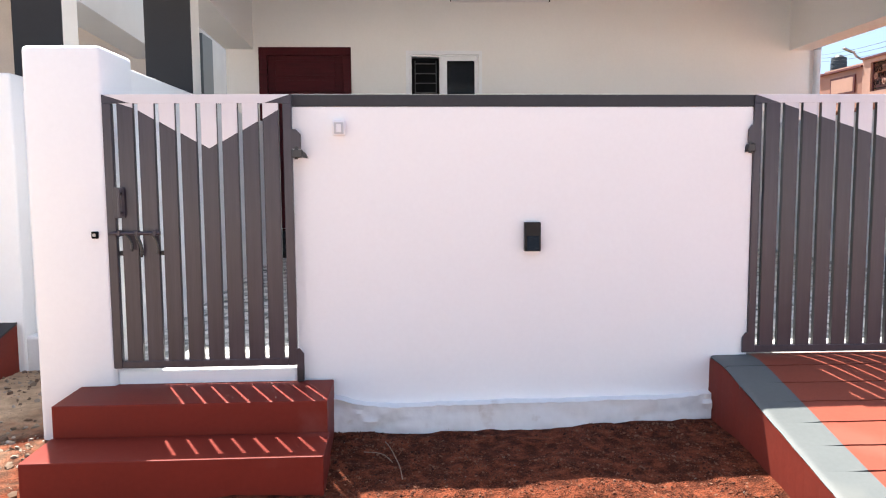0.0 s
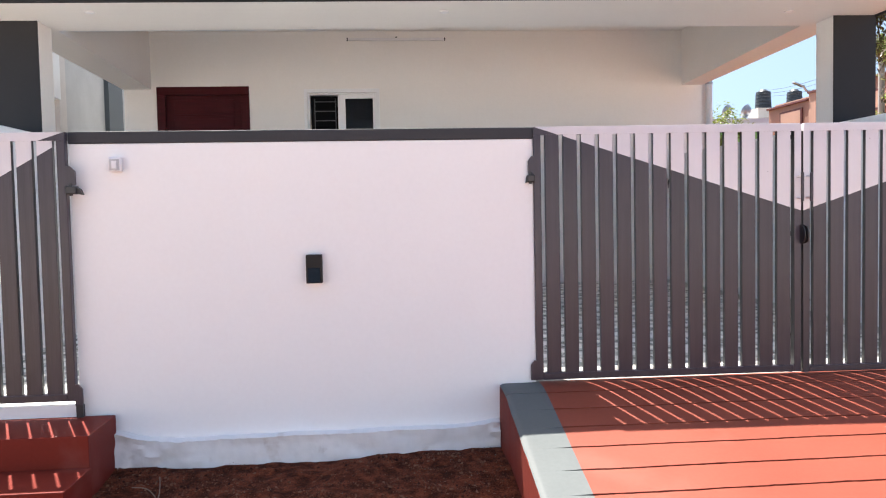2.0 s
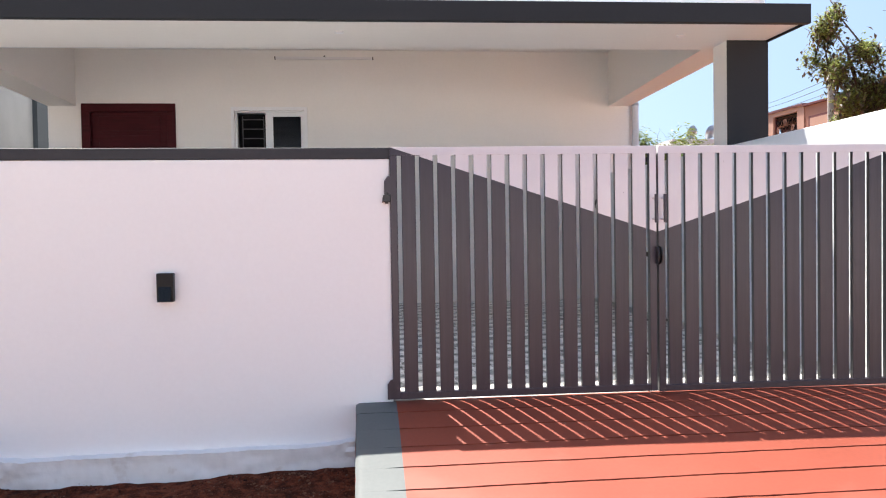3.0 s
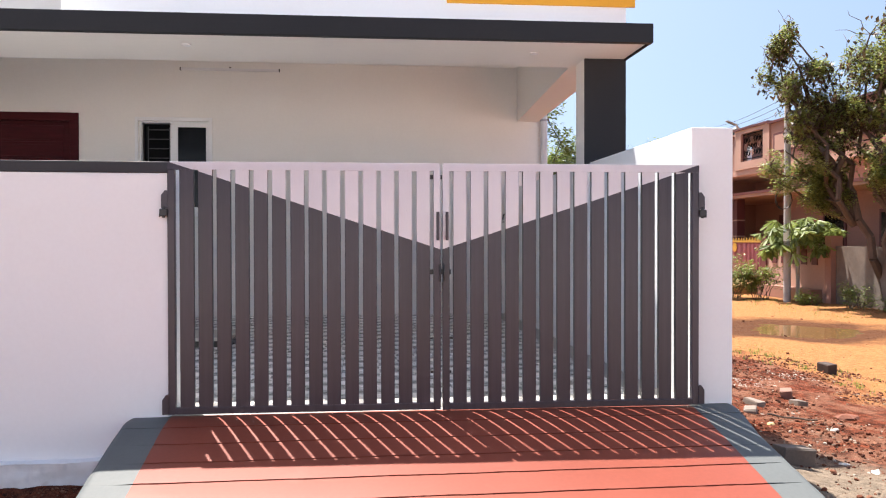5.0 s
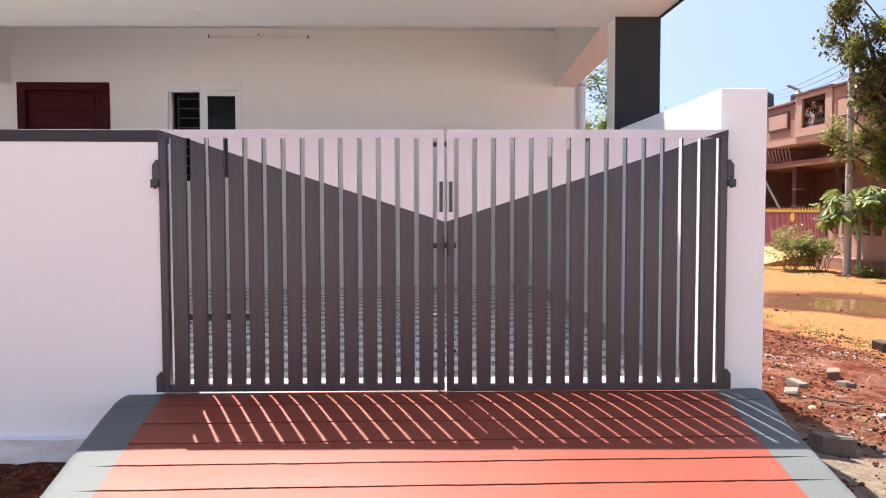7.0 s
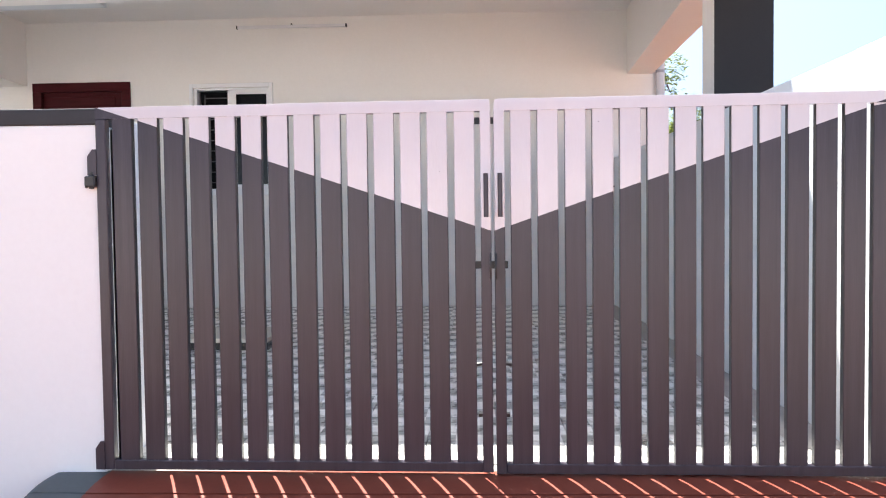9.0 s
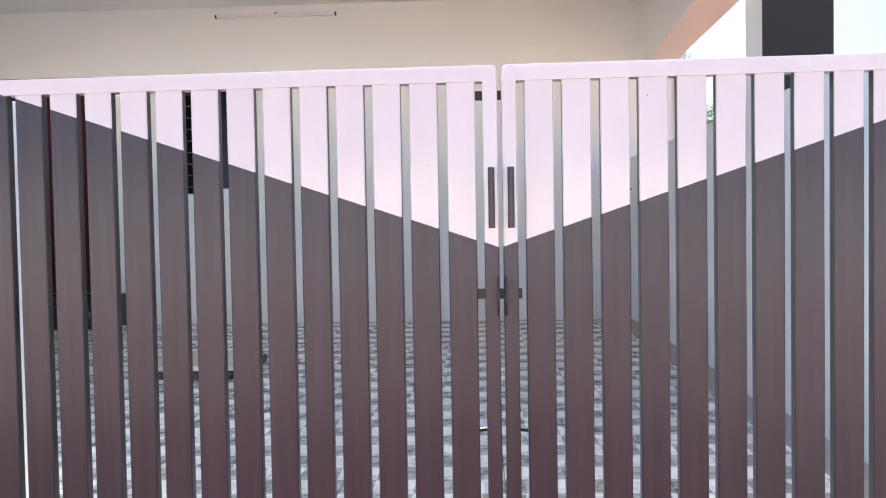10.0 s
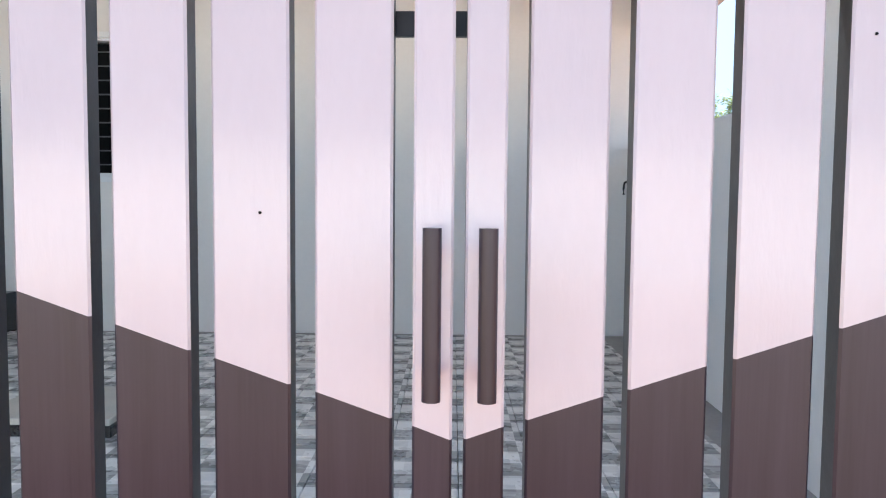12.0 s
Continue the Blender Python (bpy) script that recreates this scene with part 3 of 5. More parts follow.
# ---- gates ----
def split_bar(name, parent, x0, x1, y0, y1, z0, z1, cut0, cut1, label="", apex=None):
    """An upright bar, dark below the slanting paint line (heights cut0, cut1 at its two edges) and white above it on its face."""
    bm = bmesh.new()
    e = 0.0025
    def quad(a, mi):
        f = bm.faces.new([bm.verts.new(v) for v in a])
        f.material_index = mi
    c0, c1 = max(z0, min(z1, cut0)), max(z0, min(z1, cut1))
    # face, in two paints, with a small round at its edges
    if apex and x0 + e < apex[0] < x1 - e:
        ax, az = apex
        quad(((x0 + e, y0, z0), (x1 - e, y0, z0), (x1 - e, y0, c1), (ax, y0, az), (x0 + e, y0, c0)), 0)
        quad(((x0 + e, y0, c0), (ax, y0, az), (ax, y0, z1), (x0 + e, y0, z1)), 1)
        quad(((ax, y0, az), (x1 - e, y0, c1), (x1 - e, y0, z1), (ax, y0, z1)), 1)
    elif c0 > z0 or c1 > z0:
        quad(((x0 + e, y0, z0), (x1 - e, y0, z0), (x1 - e, y0, c1), (x0 + e, y0, c0)), 0)
    if (c0 < z1 or c1 < z1) and not (apex and x0 + e < apex[0] < x1 - e):
        quad(((x0 + e, y0, c0), (x1 - e, y0, c1), (x1 - e, y0, z1), (x0 + e, y0, z1)), 1)
    for xa, xb, c in ((x0, x0 + e, c0), (x1, x1 - e, c1)):
        if c > z0:
            quad(((xa, y0 + e, z0), (xb, y0, z0), (xb, y0, c), (xa, y0 + e, c)), 0)
        if c < z1:
            quad(((xa, y0 + e, c), (xb, y0, c), (xb, y0, z1), (xa, y0 + e, z1)), 1)
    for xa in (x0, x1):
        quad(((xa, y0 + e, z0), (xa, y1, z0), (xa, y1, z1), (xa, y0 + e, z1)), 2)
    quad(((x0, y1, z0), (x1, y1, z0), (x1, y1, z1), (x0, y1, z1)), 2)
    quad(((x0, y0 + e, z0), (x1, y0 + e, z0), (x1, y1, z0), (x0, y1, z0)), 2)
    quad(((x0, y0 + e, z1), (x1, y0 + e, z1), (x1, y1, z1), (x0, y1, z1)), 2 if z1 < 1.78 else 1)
    bmesh.ops.remove_doubles(bm, verts=bm.verts, dist=0.0002)
    return part(name, bm, (GATE_GREY, GATE_WHITE, GATE_BACK), parent, label)


def corner_rail(name, parent, x0, x1, y0, y1, z0, z1, dark_left, dark_right):
    """The white top rail, mitred into the dark hinge stile."""
    bm = bmesh.new()
    h = z1 - z0
    a, b = (x0 + (dark_left and 0.13)), (x1 - (dark_right and 0.13))
    prism(bm, ((a, z0) if dark_left else (x0, z0), (b, z0) if dark_right else (x1, z0), (x1 - 0.004, z1), (x0 + 0.004, z1)), "y", y0, y1)
    bmesh.ops.bevel(bm, geom=[e for e in bm.edges if abs(e.verts[0].co.z - z1) < 1e-4 and abs(e.verts[1].co.z - z1) < 1e-4], offset=0.004, segments=2, affect="EDGES")
    rail = part(name, bm, GATE_WHITE, parent, "white enamelled top rail")
    for flag, outline in ((dark_left, ((x0, z0), (a, z0), (x0, z1))), (dark_right, ((x1, z0), (x1, z1), (b, z0)))):
        if flag:
            part("mitre", prism(bmesh.new(), outline, "y", y0 + 0.001, y1), GATE_GREY, parent, "charcoal mitred corner")
    return rail


def hinge(parent, x, y, z, side, lower=False, wide=0.034, lug=0.006):
    """A chamfered plate welded to the stile, its top at z; the upper ones turn in a bracket let into the wall."""
    drop = 0.105 if lower else 0.095
    bm = bmesh.new()
    prism(bm, ((x, z - drop), (x + side * wide, z - drop), (x + side * wide, z - 0.026), (x + side * wide * 0.45, z), (x, z)), "y", y, y + 0.012)
    h = part("hinge", bm, GATE_GREY, parent, "charcoal hinge plate")
    if lower:
        return
    bm = bmesh.new()
    rod(bm, (x + side * 0.022, y + 0.004, z - drop - 0.05), (x + side * 0.022, y + 0.004, z - drop + 0.012), 0.009)
    part("pin", bm, GATE_BACK, h)
    reach = wide + 0.006
    part("bracket", B(min(x, x + side * reach), max(x, x + side * reach), y - 0.016, y + 0.03, z - drop - 0.042, z - drop - 0.003, bevel=0.004, segments=1), GATE_BACK, h)
    # the cut end of the bracket's iron
    part("lug", prism(bmesh.new(), ((x + side * reach, z - drop - 0.042), (x + side * (reach + lug), z - drop - 0.046), (x + side * (reach + lug * 0.5), z - drop - 0.018), (x + side * reach, z - drop - 0.010)), "y", y + 0.002, y + 0.03), GATE_BACK, h)


def leaf(gate, x0, x1, y0, z0, z1, first_gap, pitch, count, cut, hinge_left, hinge_right, stile=0.038, apex=None):
    depth = 0.036
    zt, zb = z1 - 0.042, z0 + 0.036
    # stiles
    for a, b, dark in ((x0, x0 + stile, hinge_left), (x1 - stile, x1, hinge_right)):
        if dark:
            part("stile", B(a, b, y0, y0 + depth, z0, zt, bevel=0.003, segments=1), GATE_GREY, gate)
        else:
            split_bar("stile", gate, a, b, y0, y0 + depth, z0, zt, cut(a), cut(b))
    corner_rail("top_rail", gate, x0, x1, y0, y0 + depth, zt, z1, hinge_left, hinge_right)
    part("bottom_rail", B(x0 + stile, x1 - stile, y0, y0 + depth, z0, zb, bevel=0.003, segments=1), GATE_GREY, gate)
    for k in range(count):
        a = first_gap + 0.0115 + k * pitch
        b = a + pitch - 0.023
        wob = random.uniform(-0.0008, 0.0008)
        split_bar("slat", gate, a + wob, b + wob, y0 + 0.004, y0 + 0.030, zb - 0.002, zt + 0.002, cut(a), cut(b), apex=apex)


VX, VZ = 3.604, 1.342
def main_cut(x):
    return VZ + abs(x - VX) * (0.3235 if x < VX else 0.317)


gate_l = thing("metal_gate", (2.9, GATE_Y, 0.46), "closed slatted steel driveway gate leaf, charcoal with a white slanting top", "gate", "driveway gate leaves")
leaf(gate_l, 2.149, 3.600, GATE_Y, 0.468, 1.812, 2.1985, 0.0968, 14, main_cut, True, False)
gate_r = thing("metal_gate", (4.3, GATE_Y, 0.46), "closed slatted steel driveway gate leaf, charcoal with a white slanting top", "gate", "driveway gate leaves")
leaf(gate_r, 3.611, 5.058, GATE_Y, 0.463, 1.812, 3.6580, 0.0965, 14, main_cut, False, True)
hinge(gate_l, 2.152, GATE_Y - 0.004, 1.659, -1)
hinge(gate_l, 2.152, GATE_Y - 0.004, 0.574, -1, True)
hinge(gate_r, 5.055, GATE_Y - 0.004, 1.659, 1)
hinge(gate_r, 5.055, GATE_Y - 0.004, 0.574, 1, True)
for gate, hx in ((gate_l, 3.581), (gate_r, 3.6305)):
    h = part("handle", rod(bmesh.new(), (hx, GATE_Y - 0.045, 1.392), (hx, GATE_Y - 0.045, 1.546), 0.0085, sides=16), GATE_GREY, gate, "charcoal round bar pull handle", smooth=True)
    for hz in (1.412, 1.526):
        part("stand_off", rod(bmesh.new(), (hx, GATE_Y - 0.045, hz), (hx, GATE_Y + 0.002, hz), 0.006), GATE_WHITE, h)
    # rear bracing straps between stile and slat
    s = -1 if gate is gate_l else 1
    if s < 0:
        part("strap", B(3.53, 3.625, GATE_Y + 0.038, GATE_Y + 0.044, 1.728, 1.752), GATE_BACK, gate)
    # lock hasp plates facing each other across the meeting gap
    x = 3.600 if s < 0 else 3.611
    ear = [(GATE_Y + 0.004 - 0.052 * math.sin(math.pi * i / 14) ** 0.7, 1.165 + 0.1 * (1 - math.cos(math.pi * i / 14)) / 2) for i in range(15)]
    part("hasp", prism(bmesh.new(), ear, "x", x - 0.003 + s * 0.004, x + 0.003 + s * 0.004), GATE_BACK, gate, "rounded welded lock plate")
    # tower bolt on the back
    tb = part("tower_bolt", rod(bmesh.new(), (x + s * 0.028, GATE_Y + 0.055, 0.42), (x + s * 0.028, GATE_Y + 0.055, 0.86), 0.007), STEEL, gate, "steel drop bolt")
    part("knob", rod(bmesh.new(), (x + s * 0.028, GATE_Y + 0.055, 0.855), (x + s * 0.068, GATE_Y + 0.055, 0.85), 0.007), GATE_BACK, tb)
    part("staple", B(x + s * 0.032 - 0.02, x + s * 0.032 + 0.02, GATE_Y + 0.040, GATE_Y + 0.068, 0.66, 0.672), GATE_BACK, tb)
part("latch_bar", B(3.53, 3.66, GATE_Y + 0.040, GATE_Y + 0.048, 1.205, 1.232), GATE_BACK, gate_l, "dark flat latch bar")


def small_cut(x):
    return 1.548 + abs(x + 0.592) * 0.545


SG_Y = 4.03
gate_s = thing("metal_gate", (-0.64, SG_Y, 0.47), "closed narrow slatted steel gate above the red steps, charcoal and white", "gate")
leaf(gate_s, -1.092, -0.196, SG_Y, 0.472, 1.806, -1.0365, 0.0988, 8, small_cut, True, True, stile=0.042, apex=(-0.592, 1.548))
hinge(gate_s, -0.198, SG_Y - 0.004, 1.638, 1, wide=0.046, lug=0.026)
hinge(gate_s, -0.198, SG_Y - 0.004, 0.556, 1, True, wide=0.036)
part("shoe", B(-0.198, -0.164, SG_Y, SG_Y + 0.03, 0.388, 0.452, bevel=0.003, segments=1), GATE_BACK, gate_s)
sh = part("handle", B(-1.024, -1.010, SG_Y - 0.046, SG_Y - 0.034, 1.222, 1.356, bevel=0.003, segments=1), GATE_GREY, gate_s, "charcoal pull handle")
part("backplate", B(-1.056, -1.002, SG_Y - 0.010, SG_Y - 0.005, 1.215, 1.363, bevel=0.0015, segments=1), GATE_GREY, sh)
for hz in (1.24, 1.335):
    part("stand_off", rod(bmesh.new(), (-1.017, SG_Y - 0.04, hz), (-1.017, SG_Y - 0.006, hz), 0.007), GATE_GREY, sh)
bolt = part("bolt", rod(bmesh.new(), (-1.075, SG_Y - 0.018, 1.142), (-0.835, SG_Y - 0.018, 1.142), 0.009, sides=12), GATE_GREY, gate_s, "charcoal sliding bolt", smooth=True)
for bx in (-1.03, -0.945, -0.86):
    part("bolt_ring", B(bx - 0.008, bx + 0.008, SG_Y - 0.032, SG_Y + 0.005, 1.128, 1.158, bevel=0.003, segments=1), GATE_GREY, bolt)
for bx, dz in ((-0.955, 0.115), (-0.875, 0.10), (-1.0, 0.085)):
    bm = bmesh.new()
    pts = [(bx + 0.03 * math.sin(2.2 * i / 7), SG_Y - 0.02, 1.142 - dz * i / 7) for i in range(8)]
    for a, b in zip(pts, pts[1:]):
        rod(bm, a, b, 0.008, sides=8)
    part("bolt_arm", bm, GATE_BACK, bolt)
part("latch_bar", B(-1.06, -0.83, SG_Y + 0.030, SG_Y + 0.037, 1.03, 1.052), GATE_BACK, gate_s)
kp = thing("keeper", (-1.15, 4.03, 1.14), "small black bolt keeper on the white pillar", "keeper")
part("plate", B(-1.163, -1.133, 4.012, 4.030, 1.118, 1.152, bevel=0.003, segments=1), BLACK_METAL, kp)
part("socket", rod(bmesh.new(), (-1.148, 4.008, 1.135), (-1.148, 4.012, 1.135), 0.008), STEEL, kp)

# ---- fittings on the front wall ----
bell = thing("bell_push", (0.03, WALL_Y, 1.64), "small white square bell push on the compound wall", "bell push")
part("housing", B(-0.002, 0.062, WALL_Y - 0.042, WALL_Y, 1.607, 1.683, bevel=0.01, segments=3), WHITE_PLASTIC, bell, smooth=True)
part("frame", B(0.006, 0.054, WALL_Y - 0.045, WALL_Y - 0.042, 1.615, 1.672, bevel=0.001, segments=1), material("grey_plastic", (0.47, 0.47, 0.49), 0.3), bell, "grey inner frame")
part("button", B(0.018, 0.042, WALL_Y - 0.050, WALL_Y - 0.045, 1.624, 1.662, bevel=0.002), WHITE_PLASTIC, bell)
wl = thing("wall_lamp", (1.0, WALL_Y, 1.1), "black box-shaped outdoor wall lamp, unlit", "wall lamp")
part("body", B(0.952, 1.034, WALL_Y - 0.045, WALL_Y, 1.024, 1.171, bevel=0.004), BLACK_PLASTIC, wl)
part("lens", prism(bmesh.new(), ((WALL_Y - 0.047, 1.098), (WALL_Y - 0.058, 1.028), (WALL_Y - 0.04, 1.028), (WALL_Y - 0.04, 1.115)), "x", 0.962, 1.024), DARK_GLASS, wl, "dark blue glass lens")
for ob in [*bell.children, *wl.children]:
    skew(ob)

# ---- door, window and fittings at the back of the porch ----
door = new("door_1")
tagged(door, "closed dark mahogany panelled front door", "door", kind="structure")
door.location = (-0.8, YB0, DZ0)
fr = part("door_frame", B(DX0, DX0 + 0.10, YB0 - 0.02, YB0 + 0.10, DZ0, DZ1 - 0.1, bevel=0.004, segments=1), WOOD, door)
part("door_frame", B(DX1 - 0.10, DX1, YB0 - 0.02, YB0 + 0.10, DZ0, DZ1 - 0.1, bevel=0.004, segments=1), WOOD, door)
part("door_frame", B(DX0, DX1, YB0 - 0.02, YB0 + 0.10, DZ1 - 0.1, DZ1, bevel=0.004, segments=1), WOOD, door)
lf = part("door_leaf", B(DX0 + 0.1, DX1 - 0.1, YB0 + 0.035, YB0 + 0.075, DZ0, DZ1 - 0.1, bevel=0.002, segments=1), WOOD, door)
px0, px1 = DX0 + 0.19, DX1 - 0.19
for k in range(10):
    z0 = DZ0 + 0.06 + k * 0.20
    part("door_panel", B(px0, px1, YB0 + 0.026, YB0 + 0.036, z0, z0 + 0.175, bevel=0.006), WOOD, lf)
for k in range(3):
    z0 = DZ0 + 0.3 + k * 0.75
    part("door_stripe", B(px0 + 0.12, px1 - 0.12, YB0 + 0.020, YB0 + 0.027, z0, z0 + 0.012), WOOD, lf)
part("door_handle", rod(bmesh.new(), (DX0 + 0.15, YB0 + 0.0, DZ0 + 0.95), (DX0 + 0.15, YB0 + 0.0, DZ0 + 1.15), 0.012), STEEL, door, "steel door handle")
structure("step_door_1", B(-1.55, -0.05, 9.36, 9.76, 0.44, 0.77, bevel=0.006), GRANITE, "black granite threshold step below the front door")

win = new("window_1")
tagged(win, "white sliding window with one sash open on a black grille", "window", kind="structure")
win.location = (0.87, YB0, WZ0)
for x0, x1, z0, z1 in ((0.41, 0.45, WZ0 - 0.045, WZ1 + 0.045), (1.298, 1.338, WZ0 - 0.045, WZ1 + 0.045), (0.45, 1.298, WZ1, WZ1 + 0.045), (0.45, 1.298, WZ0 - 0.045, WZ0)):
    part("architrave", B(x0, x1, YB0 - 0.022, YB0, z0, z1, bevel=0.003, segments=1), WINDOW_WHITE, win)
for x0, x1, z0, z1 in ((0.45, 0.48, WZ0, WZ1), (1.27, 1.298, WZ0, WZ1), (0.48, 1.27, WZ1 - 0.022, WZ1), (0.48, 1.27, WZ0, WZ0 + 0.03)):
    part("window_frame", B(x0, x1, YB0 + 0.02, YB0 + 0.10, z0, z1, bevel=0.004, segments=1), WINDOW_WHITE, win)
sash = part("sash", B(0.82, 0.913, YB0 + 0.035, YB0 + 0.065, WZ0 + 0.03, WZ1 - 0.022, bevel=0.004, segments=1), WINDOW_WHITE, win)
part("rail", B(0.913, 1.27, YB0 + 0.035, YB0 + 0.065, WZ1 - 0.068, WZ1 - 0.022), WINDOW_WHITE, sash)
part("rail", B(0.913, 1.27, YB0 + 0.035, YB0 + 0.065, WZ0 + 0.03, WZ0 + 0.075), WINDOW_WHITE, sash)
part("stile", B(1.252, 1.27, YB0 + 0.035, YB0 + 0.065, WZ0 + 0.075, WZ1 - 0.068), WINDOW_WHITE, sash)
part("pane", B(0.913, 1.252, YB0 + 0.046, YB0 + 0.052, WZ0 + 0.075, WZ1 - 0.068), DARK_GLASS, sash, "dark figured glass pane")
GRILLE_BAR = material("grey_grille_bar", (0.09, 0.09, 0.095), 0.5)
# solid black sheet in place of the unlit room; the bars stand before it
gr = part("grille", B(0.48, 0.82, YB0 + 0.16, YB0 + 0.17, WZ0 + 0.03, WZ1 - 0.022), BLACK_METAL, win, "black sheet standing for the dark room behind the grille bars")
for k in range(9):
    z = WZ0 + 0.10 + k * 0.118
    part("grille_bar", B(0.52, 0.79, YB0 + 0.142, YB0 + 0.158, z, z + 0.010), GRILLE_BAR, gr)
for x in (0.52, 0.78):
    part("grille_upright", B(x, x + 0.010, YB0 + 0.146, YB0 + 0.158, WZ0 + 0.05, WZ1 - 0.05), GRILLE_BAR, gr)

tube = thing("tube_light", (1.56, YB0, 3.51), "slim white tube light batten, switched off, on the porch wall", "tube light")
part("batten", B(0.965, 2.155, YB0 - 0.032, YB0, 3.502, 3.534, bevel=0.005), WHITE_PLASTIC, tube)
for x in (0.953, 2.155):
    part("end_cap", B(x, x + 0.012, YB0 - 0.034, YB0, 3.500, 3.536, bevel=0.002, segments=1), BLACK_PLASTIC, tube, "dark end cap")
part("cable_entry", rod(bmesh.new(), (1.56, YB0 - 0.012, 3.534), (1.56, YB0 - 0.012, 3.55), 0.01), BLACK_PLASTIC, tube)
for x in (-0.75, 1.85, 4.55):
    dl = thing("downlight", (x, 5.98, 2.888), "small round recessed downlight in the sunshade, unlit", "downlight", "downlights in the sunshade")
    part("rim", rod(bmesh.new(), (x, 5.98, 2.880), (x, 5.98, 2.889), 0.036, sides=20), WHITE_PLASTIC, dl)
    part("lens", rod(bmesh.new(), (x, 5.98, 2.878), (x, 5.98, 2.880), 0.027, sides=20), WINDOW_WHITE, dl)
sb = thing("switch_box", (4.66, YB0, 1.93), "small white socket box on the porch wall", "socket")
part("box", B(4.61, 4.71, YB0 - 0.03, YB0, 1.90, 1.98, bevel=0.004), WHITE_PLASTIC, sb)
part("switch", B(4.635, 4.685, YB0 - 0.034, YB0 - 0.03, 1.92, 1.96), WINDOW_WHITE, sb)


def strand(name, pts, r, mat, label, category):
    return solid(name, bent_tube(bmesh.new(), pts, r, 6), mat, label, category, smooth=True)


strand("cable", [(5.05 + 0.05 * math.sin(5 * t), YB0 - 0.012, 2.02 - 0.42 * t + 0.05 * math.sin(9 * t)) for t in np.linspace(0, 1, 18)], 0.009, WIRE, "short loose grey cable hanging on the porch wall", "cable")
pipe = thing("drain_pipe", (5.53, 9.72, 0), "grey plastic rainwater pipe at the house corner", "pipe")
part("pipe", rod(bmesh.new(), (5.535, 9.73, 0.0), (5.535, 9.73, 3.6), 0.042, sides=16), GREY_HOUSE, pipe, smooth=True)
for z in (0.9, 2.0, 2.93):
    part("clamp", rod(bmesh.new(), (5.535, 9.73, z), (5.535, 9.73, z + 0.03), 0.047, sides=16), STEEL, pipe)

# sump cover on the porch floor
sc = thing("sump_cover", (1.68, 7.2, 0.45), "cream stone sump cover in a dark raised floor frame", "sump cover")
part("frame", B(1.34, 2.02, 6.87, 7.52, 0.45, 0.505, bevel=0.004, segments=1), GRANITE, sc, "dark raised frame")
part("slab", B(1.352, 2.008, 6.882, 7.508, 0.50, 0.535, bevel=0.004, segments=1), SLAB, sc)

# drill marks left in the white slats
for gate, x, z in ((gate_l, 3.417, 1.557), (gate_r, 3.981, 1.724)):
    part("drill_mark", rod(bmesh.new(), (x, GATE_Y + 0.003, z), (x, GATE_Y + 0.006, z), 0.0016, sides=6), BLACK_METAL, gate)
# both leaves stand slightly askew, the hinge of the far pillar nearest the street
for gate in (gate_l, gate_r):
    for ob in gate.children_recursive:
        for v in ob.data.vertices:
            v.co.y -= 0.02 * (v.co.x - 3.604)

# ---- neighbour's house beyond the side wall ----
nb = thing("neighbour_house", (-4.0, 9.0, 0), "neighbouring white house with a slate grey porch column", "house")
part("column", B(-2.475, -2.125, 6.122, 6.40, 0, 2.95), HOUSE_WHITE, nb)
part("column_face", B(-2.477, -2.123, 6.110, 6.122, 0, 2.95), GREY_PAINT, nb, "slate grey painted column face")
part("side_beam", prism(bmesh.new(), ((-2.45, 6.40), (-2.1, 6.40), (-2.30, 9.3), (-2.65, 9.3)), "z", 2.75, 3.6), GREY_HOUSE, nb)
# the back and side walls carry their shade as taupe and mid grey
part("wall", B(-8.0, -2.32, 9.3, 9.5, 0, 3.9), material("shaded_cream_wall", (0.46, 0.44, 0.43), 0.6), nb, "back wall with its shade put into a taupe colour")
part("side_wall", B(-2.5, -2.32, 9.5, 16.0, 0, 3.9), material("shaded_side_wall", (0.36, 0.37, 0.385), 0.6), nb, "side wall with its shade put into a mid grey")
part("roof", B(-8.0, -2.12, 5.5, 16.0, 3.6, 3.75), HOUSE_WHITE, nb)
part("pilaster", B(-2.32, -2.26, 10.75, 11.3, 0, 3.3), material("blue_grey_paint", (0.06, 0.075, 0.09), 0.6), nb, "blue-grey painted pilaster")
part("pilaster", B(-2.32, -2.25, 13.2, 13.6, 0, 3.3), bpy.data.materials["blue_grey_paint"], nb, "blue-grey painted pilaster")
structure("wall_lane_end", B(-2.32, -1.2, 16.0, 16.2, 0, 3.2), HOUSE_WHITE, "plain wall closing the side passage")
np_ = thing("neighbour_wall", (-1.8, 4.2, 0), "neighbour's white compound wall and gate pillar", "wall")
part("pillar", B(-5.0, -2.22, 5.5, 5.75, 0.0, 2.10, bevel=0.015), WALL_WHITE, np_)
part("infill", B(-2.22, -1.43, 5.66, 5.84, 0.0, 2.0), WALL_WHITE, np_)
part("plinth", B(-2.24, -1.43, 5.52, 5.66, 0.0, 0.34, bevel=0.02), PLINTH_WHITE, np_)
# hidden grey slab, added to keep the soil's orange bounce off the back wall
part("floor", B(-8.0, -2.4, 5.75, 9.3, 0.0, 0.45), CONCRETE, np_)
nr = thing("neighbour_ramp", (-2.1, 3.9, 0), "neighbour's red painted ramp with a slate grey top edge", "ramp")
part("slab", prism(bmesh.new(), ((5.5, -0.1), (4.2, -0.1), (4.2, 0.13), (5.5, 0.43)), "x", -4.6, -2.27), RED_SIDE, nr)
